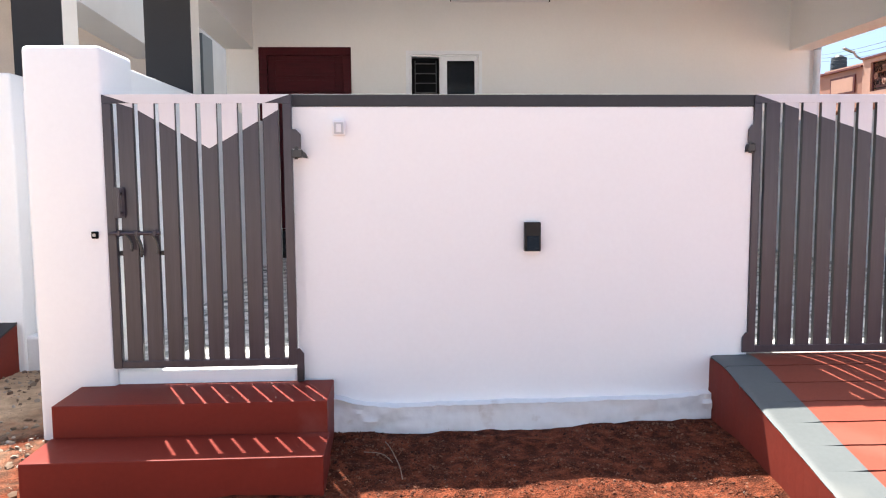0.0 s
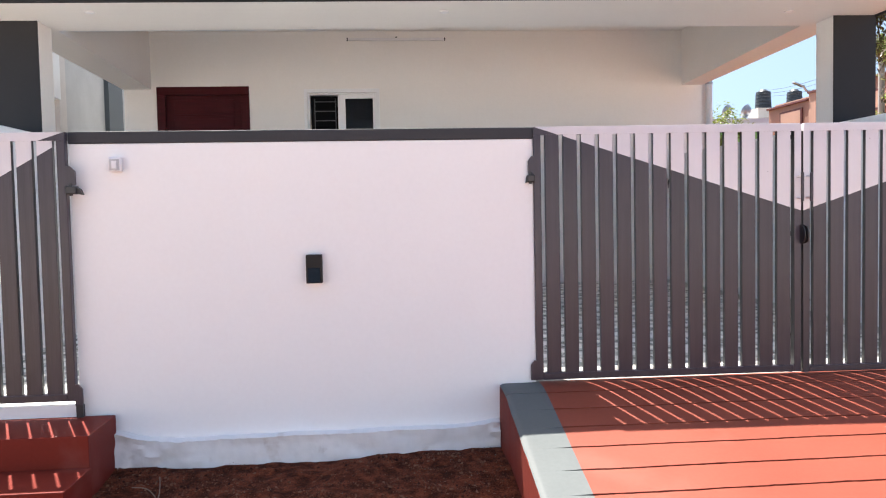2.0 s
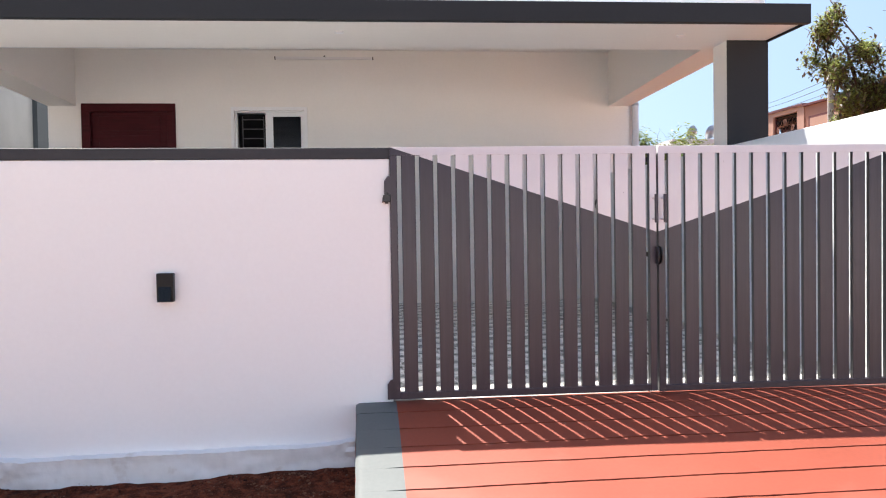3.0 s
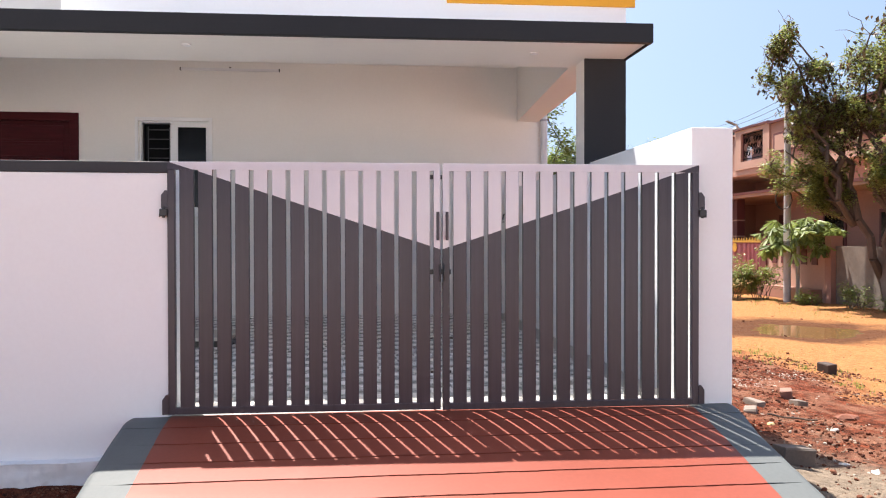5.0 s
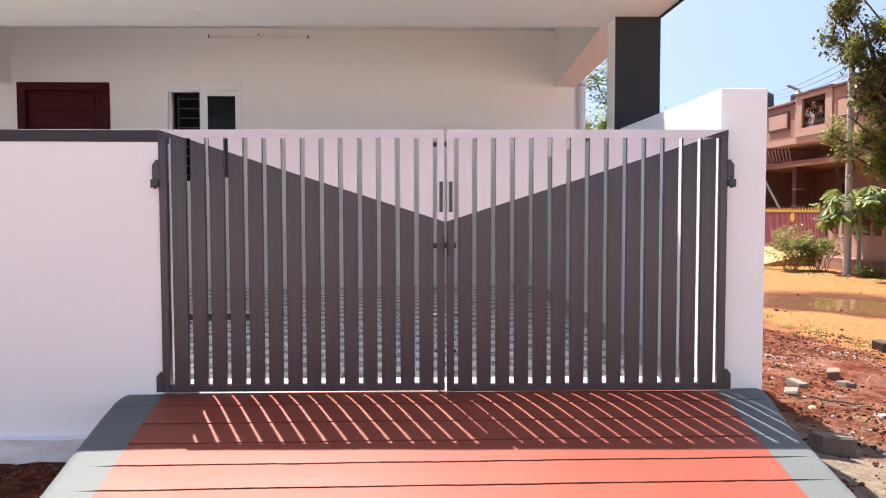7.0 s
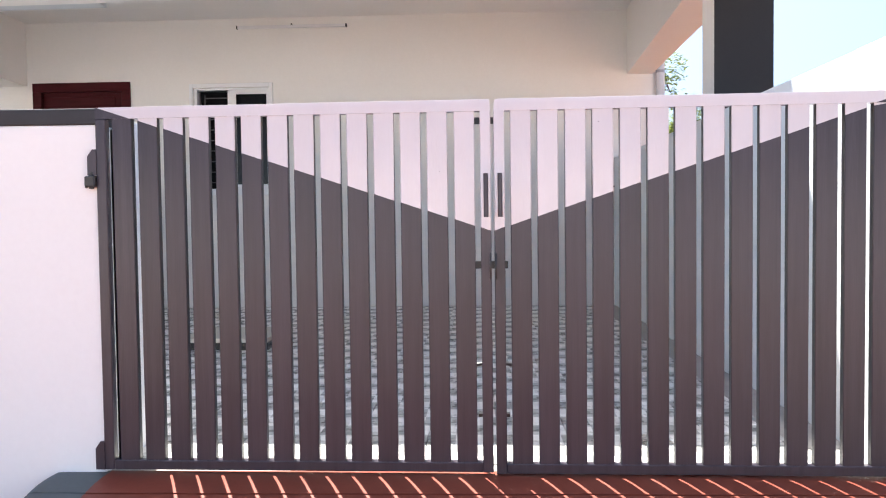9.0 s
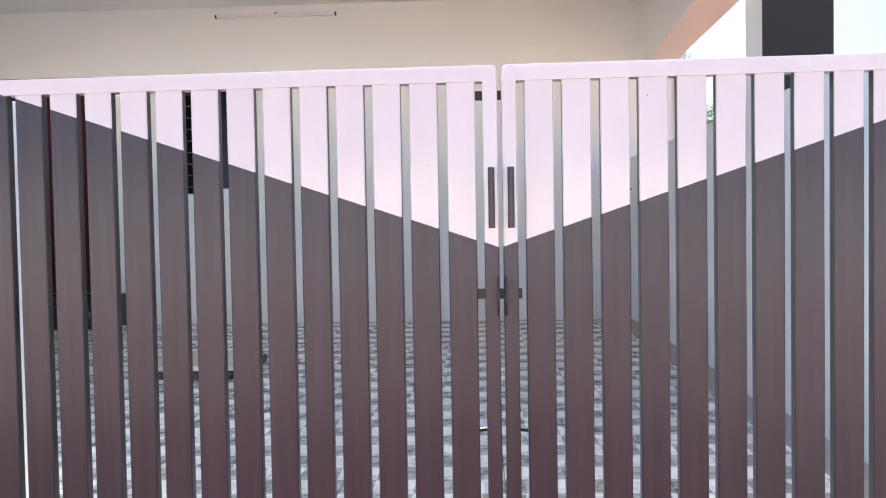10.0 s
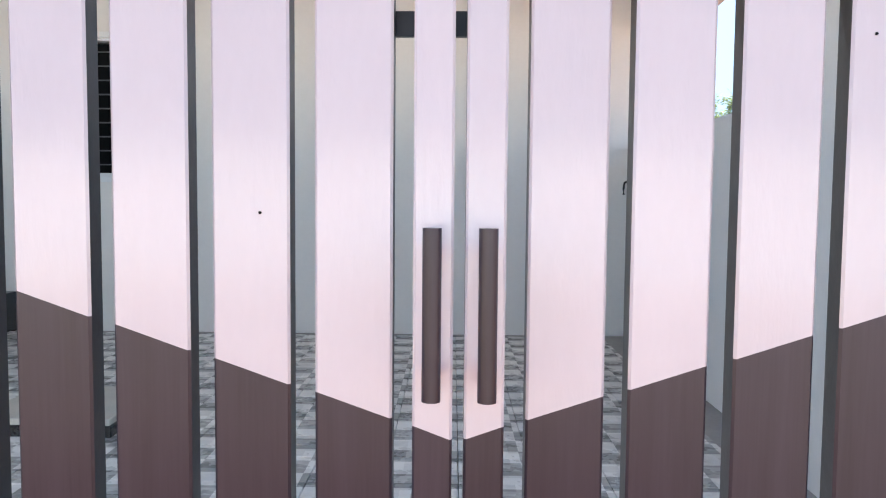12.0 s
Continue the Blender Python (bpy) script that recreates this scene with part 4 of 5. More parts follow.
part("edge", prism(bmesh.new(), ((5.5, 0.43), (4.2, 0.13), (4.2, 0.142), (5.5, 0.442)), "x", -2.55, -2.267), GREY_PAINT, nr)


# ---- plants ----
def leaf_cloud(name, parent, clumps, per, size, mat, droop=0.3, label="", rng=None):
    """Small folded leaves strewn in loose, uneven clumps (x, y, z, radius)."""
    rng = rng or random.Random(4)
    vs, fs = [], []
    for cx, cy, cz, r in clumps:
        for _ in range(int(per * r * r)):
            d = Vector((rng.gauss(0, 1), rng.gauss(0, 1), rng.gauss(0, 1))).normalized() * (r * rng.random() ** 0.45)
            p = Vector((cx, cy, cz)) + Vector((d.x, d.y, d.z * 1.15))
            if noise.noise(p * 1.9) < -0.08:
                continue
            a = rng.uniform(0, 2 * math.pi)
            f = Vector((math.cos(a), math.sin(a), rng.uniform(-droop - 0.5, 0.4))).normalized()
            s = f.cross(Vector((0, 0, 1))).normalized()
            u = s.cross(f)
            l, w = size * rng.uniform(0.7, 1.3), size * rng.uniform(0.22, 0.36)
            k = len(vs)
            vs += [tuple(p), tuple(p + f * l * 0.5 + s * w + u * w * 0.4), tuple(p + f * l), tuple(p + f * l * 0.5 - s * w + u * w * 0.4)]
            fs += [(k, k + 1, k + 2), (k, k + 2, k + 3)]
    me = bpy.data.meshes.new(name)
    me.from_pydata(vs, [], fs)
    me.materials.append(mat)
    ob = new(name, me)
    ob.parent = parent
    ob.matrix_parent_inverse = Matrix.Translation(-parent.location)
    return tagged(ob, label)


def limb(bm, a, b, r0, r1, rng, bend=0.15, n=6):
    """A crooked, tapering limb; returns its points."""
    a, b = Vector(a), Vector(b)
    pts = [a.lerp(b, i / n) + Vector((rng.uniform(-1, 1), rng.uniform(-1, 1), rng.uniform(-0.3, 0.3))) * bend * (b - a).length * (0 if i in (0, n) else 0.35) for i in range(n + 1)]
    for i in range(n):
        rod(bm, pts[i], pts[i + 1], r0 + (r1 - r0) * i / n, r0 + (r1 - r0) * (i + 1) / n, sides=7)
    return pts


def tree(base, height, lean, spread, seed, label, leaf=0.11, per=650, mat=LEAF_DARK, heads=9, low=0.45, droop=0.3, pods=False):
    rng = random.Random(seed)
    t = thing("tree", base, label, "tree")
    b = Vector(base)
    fork = b + Vector((lean[0] * 0.4, lean[1] * 0.4, height * 0.36))
    bm = bmesh.new()
    limb(bm, b - Vector((0, 0, 0.2)), fork, height * 0.015, height * 0.012, rng)
    part("trunk", bm, BARK, t, smooth=True)
    clumps = []
    bm = bmesh.new()
    for k in range(heads):
        a = 2 * math.pi * k / heads + rng.uniform(-0.5, 0.5)
        up = rng.uniform(low, 1.0)
        r = spread * (0.35 + 0.65 * math.sin(math.pi * min(1, max(0.1, 1.12 - up)))) * rng.uniform(0.6, 1.1)
        tip = b + Vector((lean[0] + r * math.cos(a), lean[1] + r * math.sin(a), height * up * 0.97))
        pts = limb(bm, fork - Vector((0, 0, rng.uniform(0, height * 0.1))), tip, height * 0.010, height * 0.002, rng, 0.3)
        for p in pts[3:]:
            clumps.append((p.x, p.y, p.z, spread * rng.uniform(0.24, 0.46)))
            q = p + Vector((rng.uniform(-1, 1), rng.uniform(-1, 1), rng.uniform(-0.2, 0.9))) * spread * 0.4
            limb(bm, p, q, height * 0.003, height * 0.001, rng, 0.3, 4)
            clumps.append((q.x, q.y, q.z, spread * rng.uniform(0.2, 0.4)))
        # bare twig ends past the leaves
        for _ in range(4):
            limb(bm, tip, tip + Vector((rng.uniform(-1, 1), rng.uniform(-1, 1), rng.uniform(0.2, 1.3))) * spread * 0.55, height * 0.0014, height * 0.0006, rng, 0.4, 4)
    part("limbwork", bm, BARK, t, smooth=True)
    tagged(leaf_cloud("crown", t, clumps, per, leaf, mat, droop, rng=rng), kind="stuff")
    if pods:
        tagged(leaf_cloud("dry_pod", t, [(c[0], c[1], c[2], c[3] * 1.25) for c in clumps if c[2] > base[2] + height * 0.55], per * 0.10, leaf * 1.7, LEAF_DRY, 2.5, "dry hanging seed pods", rng), kind="stuff")
    return t


tree((16.75, 18.4, -0.45), 8.1, (-2.0, 0.8), 0.85, 21, "tall narrow roadside tree with dry seed pods by the lane", leaf=0.085, per=4300, mat=LEAF_TREE, heads=15, low=0.38, pods=True)
tree((16.35, 17.9, -0.45), 7.9, (0.15, -0.1), 1.15, 8, "leaning sparse roadside tree with thin branches by the lane", leaf=0.085, per=2800, mat=LEAF_TREE, heads=13, low=0.5, pods=True)
tree((10.8, 30.5, -0.4), 7.0, (0, 0), 2.0, 33, "round leafy tree behind the porch", leaf=0.17, per=1000, heads=9, low=0.4)
tree((12.7, 31.8, -0.4), 6.3, (0, 0), 1.8, 41, "round leafy tree behind the porch", leaf=0.17, per=1000, heads=9, low=0.4)
tree((14.4, 31.5, -0.4), 5.6, (0, 0), 1.7, 5, "low bright green tree behind the side wall", leaf=0.17, per=1000, mat=LEAF_FRESH, heads=9, low=0.4)

# papaya by the fence
rng = random.Random(11)
pap = thing("papaya_plant", (15.95, 21.3, -0.4), "young papaya plant with broad lobed leaves beside the pole", "papaya plant")
bm = bmesh.new()
rod(bm, (15.95, 21.3, -0.5), (16.0, 21.35, 1.45), 0.06, 0.045)
part("trunk", bm, CONCRETE, pap, smooth=True)
bm = bmesh.new()
for k in range(110):
    a = 2 * math.pi * k / 9.3 + rng.uniform(-0.2, 0.2)
    r = rng.uniform(0.25, 1.2)
    up = rng.uniform(-0.3, 0.6) - 0.45 * r * r * 0.5
    c = Vector((16.0 + r * math.cos(a), 21.35 + r * math.sin(a), 1.5 + up))
    rod(bm, (16.0, 21.35, 1.4), c, 0.012, 0.008, sides=5)
    # seven-lobed, drooping blade
    ctr = bm.verts.new(c)
    rim, s = [], rng.uniform(0.22, 0.34)
    tilt = Euler((rng.uniform(-0.6, 0.6), rng.uniform(-0.6, 0.6), 0)).to_matrix()
    for j in range(28):
        b2 = 2 * math.pi * j / 28
        q = s * (0.28 + 0.72 * abs(math.cos(3.5 * b2)))
        rim.append(bm.verts.new(c + tilt @ Vector((q * math.cos(b2 + a), q * math.sin(b2 + a), -0.85 * q + rng.uniform(-0.03, 0.03)))))
    for j in range(28):
        bm.faces.new((ctr, rim[j], rim[(j + 1) % 28]))
part("foliage", bm, LEAF_DARK, pap)


def bush(x, y, z, r, h, seed, label, mat=LEAF_FRESH, leaf=0.12):
    rg = random.Random(seed)
    t = thing("bush", (x, y, z), label, "bush", "verge bushes")
    bm = bmesh.new()
    cl = []
    for k in range(11):
        a = rg.uniform(0, 6.28)
        tip = (x + r * rg.random() * math.cos(a), y + r * rg.random() * math.sin(a), z + h * rg.uniform(0.35, 1))
        limb(bm, (x + 0.1 * math.cos(a), y + 0.1 * math.sin(a), z - 0.1), tip, 0.015, 0.005, rg, 0.3, 4)
        cl.append((*tip, r * rg.uniform(0.28, 0.5)))
    tagged(part("stems", bm, BARK, t), kind="stuff")
    tagged(leaf_cloud("foliage", t, cl, 2200, leaf * 0.8, mat, rng=rg), kind="stuff")


bush(14.6, 22.6, -0.45, 0.95, 1.25, 3, "bright green bush on the verge by the lane")
bush(15.2, 22.0, -0.45, 0.75, 0.9, 4, "bright green bush on the verge by the lane")
bush(14.0, 23.4, -0.45, 0.5, 0.35, 6, "low weeds on the verge", LEAF_DARK, 0.09)
bush(15.9, 18.6, -0.45, 0.6, 0.5, 9, "low weeds at the foot of the tree", LEAF_DARK, 0.09)
bush(16.3, 17.2, -0.45, 0.7, 0.5, 10, "low weeds at the foot of the tree", LEAF_DARK, 0.09)
bush(15.6, 20.0, -0.45, 0.4, 0.3, 12, "low weeds at the foot of the pole", LEAF_FRESH, 0.09)

# grass tufts on the verge and the edge of the lane
vs, fs = [], []
rng = random.Random(5)
for _ in range(300):
    cx, cy = (rng.gauss(9.1, 0.35), rng.uniform(7, 14)) if rng.random() < 0.45 else (rng.gauss(14.8, 0.5), rng.uniform(16.5, 25))
    gz = ground_height(cx, cy)
    for _ in range(7):
        a, l = rng.uniform(0, 6.28), rng.uniform(0.02, 0.08)
        p = Vector((cx + rng.uniform(-0.06, 0.06), cy + rng.uniform(-0.06, 0.06), gz - 0.01))
        k = len(vs)
        d = Vector((math.cos(a), math.sin(a), 0))
        s = Vector((-d.y, d.x, 0)) * 0.006
        vs += [tuple(p - s), tuple(p + s), tuple(p + d * l * 0.6 + Vector((0, 0, l)))]
        fs.append((k, k + 1, k + 2))
gme = bpy.data.meshes.new("grass")
gme.from_pydata(vs, [], fs)
gme.materials.append(LEAF_FRESH)
tagged(new("grass", gme), "sparse green grass tufts along the lane", "grass", kind="stuff")


# ---- pole, lamp and wires ----
pole = thing("utility_pole", (15.45, 21.0, -0.4), "grey concrete utility pole with a meter box by the lane", "utility pole")
part("shaft", rod(bmesh.new(), (15.45, 21.0, -0.6), (15.45, 21.0, 6.1), 0.105, 0.08, sides=14), CONCRETE, pole, smooth=True)
part("junction_box", B(15.27, 15.50, 20.78, 20.92, 2.75, 3.05, bevel=0.01), material("cream_metal_box", (0.5, 0.42, 0.28), 0.6), pole, "cream metal junction box")
part("white_band", rod(bmesh.new(), (15.45, 21.0, 1.35), (15.45, 21.0, 1.65), 0.103, sides=14), WALL_WHITE, pole, "white painted band")
bm = bmesh.new()
for k in range(26):
    a0, a1 = 0.42 * k, 0.42 * (k + 1)
    rr = 0.24 + 0.02 * math.sin(k)
    rod(bm, (15.26 + rr * math.cos(a0), 20.86, 2.55 + rr * 1.25 * math.sin(a0)), (15.26 + rr * math.cos(a1), 20.86, 2.55 + rr * 1.25 * math.sin(a1)), 0.012, sides=5)
part("cable_coil", bm, WIRE, pole, "coil of black cable")
sl = thing("street_lamp", (21.0, 34.2, -0.4), "grey street lamp on a pole behind the houses", "street lamp")
part("pole", rod(bmesh.new(), (21.1, 34.2, -0.5), (21.1, 34.2, 6.45), 0.09, 0.06), CONCRETE, sl)
bm = bmesh.new()
pts = [(21.1 - 0.5 * math.sin(a), 34.2, 6.45 + 0.5 * (1 - math.cos(a)) * 0.9) for a in np.linspace(0, 1.35, 8)]
for a, b in zip(pts, pts[1:]):
    rod(bm, a, b, 0.05, sides=7)
part("arm", bm, STEEL, sl)
part("head", B(20.1, 20.6, 34.1, 34.3, 6.8, 6.88, bevel=0.03, rot=Euler((0, radians(22), 0)).to_matrix()), STEEL, sl)
for k, dz in enumerate((0.0, 0.25, 0.5)):
    strand("wire", [Vector((15.45, 21.0, 5.15 + 0.2 * k)).lerp(Vector((23.6, 44.0, 7.75 + 0.16 * k)), t) - Vector((0, 0, 0.9 * t * (1 - t))) for t in np.linspace(0, 1, 14)], 0.008, WIRE, "thin black overhead power line", "wire")
    strand("wire", [Vector((15.45, 21.0, 5.6 + dz)).lerp(Vector((24.0, -6.0, 6.9 + dz)), t) - Vector((0, 0, 2.0 * t * (1 - t))) for t in np.linspace(0, 1, 14)], 0.008, WIRE, "thin black overhead power line", "wire")

# ---- house across the lane ----
hs = thing("terracotta_house", (20, 25, -0.3), "terracotta painted house with a balcony parapet and ironwork grille", "house")
HX = 18.0
part("ground_floor_wall", B(HX + 0.5, HX + 8, 15.0, 26.5, -0.4, 3.9), TAN, hs)
part("ground_floor_wall", B(HX + 2.4, HX + 8, 26.5, 32.2, -0.4, 3.9), TAN, hs)
part("balcony_slab", B(HX, HX + 8, 15.0, 32.3, 3.9, 4.12), TAN_LIGHT, hs)
# parapet: plain runs, a raised bay with an opening
part("parapet", B(HX, HX + 0.2, 29.1, 32.3, 4.12, 5.42), TAN, hs)
bay = part("raised_bay", B(HX - 0.05, HX + 0.2, 28.6, 29.1, 4.12, 5.66), TAN_LIGHT, hs)
part("bay_sill", B(HX - 0.05, HX + 0.2, 26.95, 28.6, 4.12, 4.42), TAN_LIGHT, hs)
part("bay_head", B(HX - 0.05, HX + 0.2, 26.95, 28.6, 5.5, 5.66), TAN_LIGHT, hs)
part("bay_pier", B(HX - 0.05, HX + 0.2, 26.5, 26.95, 4.12, 5.66), TAN_LIGHT, hs)
part("parapet", B(HX, HX + 0.2, 15.0, 26.5, 4.12, 5.60), TAN, hs)
for y0, y1, z in ((29.1, 32.3, 5.42), (26.5, 29.1, 5.66), (15.0, 26.5, 5.60)):
    part("coping", B(HX - 0.12, HX + 0.25, y0, y1, z, z + 0.07), MAROON, hs, "maroon coping")
for y0, y1 in ((29.6, 31.3), (24.3, 26.2), (20.6, 23.2)):
    fp = part("framed_panel", B(HX - 0.06, HX, y0, y1, 4.5, 5.2), MAROON, hs, "maroon framed panel")
    part("panel_face", B(HX - 0.07, HX - 0.06, y0 + 0.1, y1 - 0.1, 4.57, 5.12), TAN_LIGHT, fp)
for y, z0, z1 in ((28.55, 4.42, 5.5), (26.98, 4.42, 5.5)):
    part("grille_post", B(HX + 0.02, HX + 0.06, y - 0.03, y + 0.03, z0, z1), MAROON, hs)
for z in (4.5, 5.44):
    part("grille_rail", B(HX + 0.02, HX + 0.05, 26.98, 28.55, z, z + 0.03), BLACK_METAL, hs)
for k in range(6):
    cy = 27.14 + 0.25 * k
    for cz, r, s in ((4.72, 0.13, 1), (4.97, 0.12, -1), (5.22, 0.13, 1)):
        bm = bmesh.new()
        pts = [(HX + 0.035, cy + s * r * (1 - i / 26) * math.cos(0.62 * i), cz + r * (1 - i / 26) * math.sin(0.62 * i)) for i in range(18)]
        for a, b in zip(pts, pts[1:]):
            rod(bm, a, b, 0.013, sides=5)
        part("scroll", bm, BLACK_METAL if (k + s) % 4 else TAN_LIGHT, hs, "wrought iron scroll")
# dark wall added behind the grille, with an unseen roof to shade it
part("upper_room", B(HX + 2.2, HX + 7.5, 15.2, 32.0, 4.12, 5.52), MAROON, hs, "dark maroon wall added behind the grille")
part("upper_roof", B(HX + 0.2, HX + 7.8, 15.1, 32.2, 5.52, 5.62), TAN_LIGHT, hs)
part("end_wall", B(HX - 1.0, HX + 2.4, 32.0, 32.2, -0.4, 3.9), TAN, hs)
part("sunshade", B(HX - 1.0, HX + 2.4, 15.0, 32.3, 2.92, 3.08), TAN_LIGHT, hs)
part("sunshade_edge", B(HX - 1.04, HX - 1.0, 15.0, 32.3, 3.02, 3.11), MAROON, hs, "maroon edge")
for y in (27.6, 30.6):
    pc = part("porch_column", B(HX - 0.7, HX - 0.4, y, y + 0.3, -0.4, 2.92), MAROON, hs, "maroon porch column")
    for z in (0.9, 1.5, 2.1):
        part("band", B(HX - 0.72, HX - 0.38, y - 0.02, y + 0.32, z, z + 0.05), TAN_LIGHT, pc)
dr = part("door", B(HX + 2.34, HX + 2.4, 29.0, 30.0, 0.3, 2.4), MAROON, hs)
wdw = part("window", B(HX + 2.33, HX + 2.4, 27.3, 28.5, 1.1, 2.4), BLACK_METAL, hs)
for k in range(5):
    part("window_bar", B(HX + 2.30, HX + 2.33, 27.4 + k * 0.25, 27.43 + k * 0.25, 1.15, 2.35), TAN_LIGHT, wdw)
for y0 in (17.2, 20.0, 22.8):
    w = part("window", B(HX + 0.45, HX + 0.5, y0, y0 + 1.2, 0.9, 2.3), MAROON, hs)
    part("pane", B(HX + 0.44, HX + 0.45, y0 + 0.1, y0 + 1.1, 1.0, 2.2), DARK_GLASS, w)
for k in range(9):
    part("stair_rail", rod(bmesh.new(), (HX - 0.2, 29.0 + k * 0.28, 3.2 + 0.02 * k), (HX - 0.2, 29.25 + k * 0.28, 3.75), 0.03, sides=6), MAROON, hs)
part("stair_bar", rod(bmesh.new(), (HX - 0.5, 27.9, 0.3), (HX - 0.5, 30.6, 2.6), 0.05, sides=6), WALL_WHITE, hs, "white sloping rail")
for tx in (23.7, 25.6):
    ty = 44.0
    tk = thing("water_tank", (tx, ty, 6.2), "black ribbed plastic water tank on a roof", "water tank", "rooftop tanks")
    for i in range(5):
        part("rib", rod(bmesh.new(), (tx, ty, 7.0 + 0.2 * i), (tx, ty, 7.18 + 0.2 * i), 0.47 - 0.01 * i, 0.45 - 0.01 * i, sides=20), TANK, tk)
    part("lid", rod(bmesh.new(), (tx, ty, 7.98), (tx, ty, 8.12), 0.32, 0.18, sides=20), TANK, tk)
    part("stand", B(tx - 0.6, tx + 0.6, ty - 0.6, ty + 0.6, 6.2, 7.0), FAR_ROOF, tk)

# fence with its gate
fx = 16.4
fence = thing("compound_fence", (fx, 22, -0.4), "terracotta compound wall with dark planter slots", "fence")
part("wall", B(fx, fx + 0.2, 20.6, 24.0, -0.6, 1.25), TAN_LIGHT, fence)
part("ledge", B(fx - 0.35, fx, 20.8, 23.8, -0.6, -0.05), TAN, fence)
part("pier", B(fx - 0.05, fx + 0.3, 23.8, 24.15, -0.6, 1.5), MAROON, fence)
part("pier", B(fx - 0.05, fx + 0.3, 20.3, 20.6, -0.6, 1.5), TAN, fence)
for k in range(5):
    part("slot", B(fx - 0.03, fx, 21.0 + 0.55 * k, 21.28 + 0.55 * k, 0.65, 1.1), MAROON, fence, "dark maroon slot")
part("wall", B(fx + 0.1, fx + 0.3, 10.0, 20.3, -0.6, 1.2), STONE, fence, "weathered grey wall")
pg = thing("sheet_gate", (fx, 26, 0), "dusty rose corrugated metal gate with gold cresting", "gate")
part("sheet", B(fx + 0.03, fx + 0.06, 24.15, 30.0, 0.02, 1.30), PINK_GATE, pg)
for k in range(64):
    part("ridge", B(fx, fx + 0.03, 24.2 + k * 0.09, 24.24 + k * 0.09, 0.05, 1.28), PINK_GATE, pg)
part("cresting", B(fx - 0.01, fx + 0.06, 24.15, 30.0, 1.30, 1.36), GOLD, pg, "gold painted cresting")
for k in range(30):
    part("finial", rod(bmesh.new(), (fx + 0.03, 24.25 + k * 0.19, 1.36), (fx + 0.03, 24.25 + k * 0.19, 1.47), 0.05, 0.01, sides=6), GOLD, pg)
part("emblem", rod(bmesh.new(), (fx - 0.02, 26.0, 1.12), (fx + 0.02, 26.0, 1.12), 0.16, sides=8), GOLD, pg, "gold emblem plate")
dw = thing("driveway", (15.4, 26.5, -0.4), "sunlit sandy driveway apron at the rose gate", "driveway")
part("apron", prism(bmesh.new(), ((fx, -0.6), (fx - 2.2, -0.6), (fx - 2.2, -0.42), (fx, 0.03)), "y", 24.2, 30.0), material("sandy_apron", (0.42, 0.23, 0.1), 0.9, vary=0.2), dw)

# ---- buildings further off ----
gb = thing("green_building", (22, 46, 0), "flat-roofed lime green building beyond the trees", "building")
part("wall", B(19.6, 28.0, 42.0, 50.0, -0.5, 5.9), GREEN_WALL, gb)
part("roof_slab", B(19.3, 28.3, 41.7, 50.3, 5.9, 6.2), GREY_HOUSE, gb, "pale grey roof edge")
for x in (20.6, 23.2, 25.8):
    part("window", B(x, x + 1.2, 41.95, 42.0, 3.4, 4.8), DARK_GLASS, gb)
for x, y in ((20.6, 42.6), (21.7, 42.6)):
    ds = thing("satellite_dish", (x, y, 6.2), "grey satellite dish on a roof", "satellite dish", "rooftop dishes")
    part("mast", rod(bmesh.new(), (x, y, 6.15), (x, y, 6.6), 0.04), STEEL, ds)
    bm = bmesh.new()
    bmesh.ops.create_uvsphere(bm, u_segments=16, v_segments=8, radius=0.45)
    bmesh.ops.delete(bm, geom=[v for v in bm.verts if v.co.z > -0.1], context="VERTS")
    bmesh.ops.rotate(bm, verts=bm.verts, matrix=Euler((radians(-70), 0, radians(30))).to_matrix())
    bmesh.ops.translate(bm, verts=bm.verts, vec=(x, y - 0.2, 6.7))
    part("dish", bm, STEEL, ds)


# ---- rubble ----
def lump(x, y, size, flat, seed, mat, name, label, cuboid=False, group="", turn=None):
    rg = random.Random(seed)
    bm = bmesh.new()
    if cuboid:
        box(bm, -size[0] / 2, size[0] / 2, -size[1] / 2, size[1] / 2, 0, size[2], bevel=0.008, segments=1)
        for v in bm.verts:
            v.co += Vector((rg.uniform(-1, 1), rg.uniform(-1, 1), rg.uniform(-1, 1))) * 0.004
        for v in bm.verts:
            if v.co.x > size[0] * 0.3 and v.co.z > size[2] * 0.5:
                v.co.z -= rg.uniform(0, 0.01)
    else:
        bmesh.ops.create_icosphere(bm, subdivisions=2, radius=1)
        for v in bm.verts:
            d = 1 + 0.45 * noise.noise(v.co * 1.6 + Vector((seed, 0, 0)))
            v.co = Vector((v.co.x * size[0] * d, v.co.y * size[1] * d, v.co.z * size[2] * d * flat))
    rz = Euler((rg.uniform(-0.12, 0.12), rg.uniform(-0.12, 0.12), rg.uniform(0, 6.28) if turn is None else turn)).to_matrix()
    bmesh.ops.rotate(bm, verts=bm.verts, matrix=rz)
    bmesh.ops.translate(bm, verts=bm.verts, vec=(x, y, ground_height(x, y) - (0.022 if cuboid else 0.012)))
    return solid(name, bm, mat, label, name.replace("_", " "), group)


lump(5.90, 4.55, (0.24, 0.13, 0.13), 1, 2, STONE, "cement_block", "grey cement block lying against the ramp edge", True, turn=0.15)
lump(6.62, 6.38, (0.17, 0.10, 0.075), 1, 5, STONE, "brick", "pale cement-crusted brick on the red soil", True, "loose bricks")
lump(6.42, 6.05, (0.13, 0.10, 0.06), 1, 6, STONE, "brick", "pale cement-crusted brick on the red soil", True, "loose bricks")
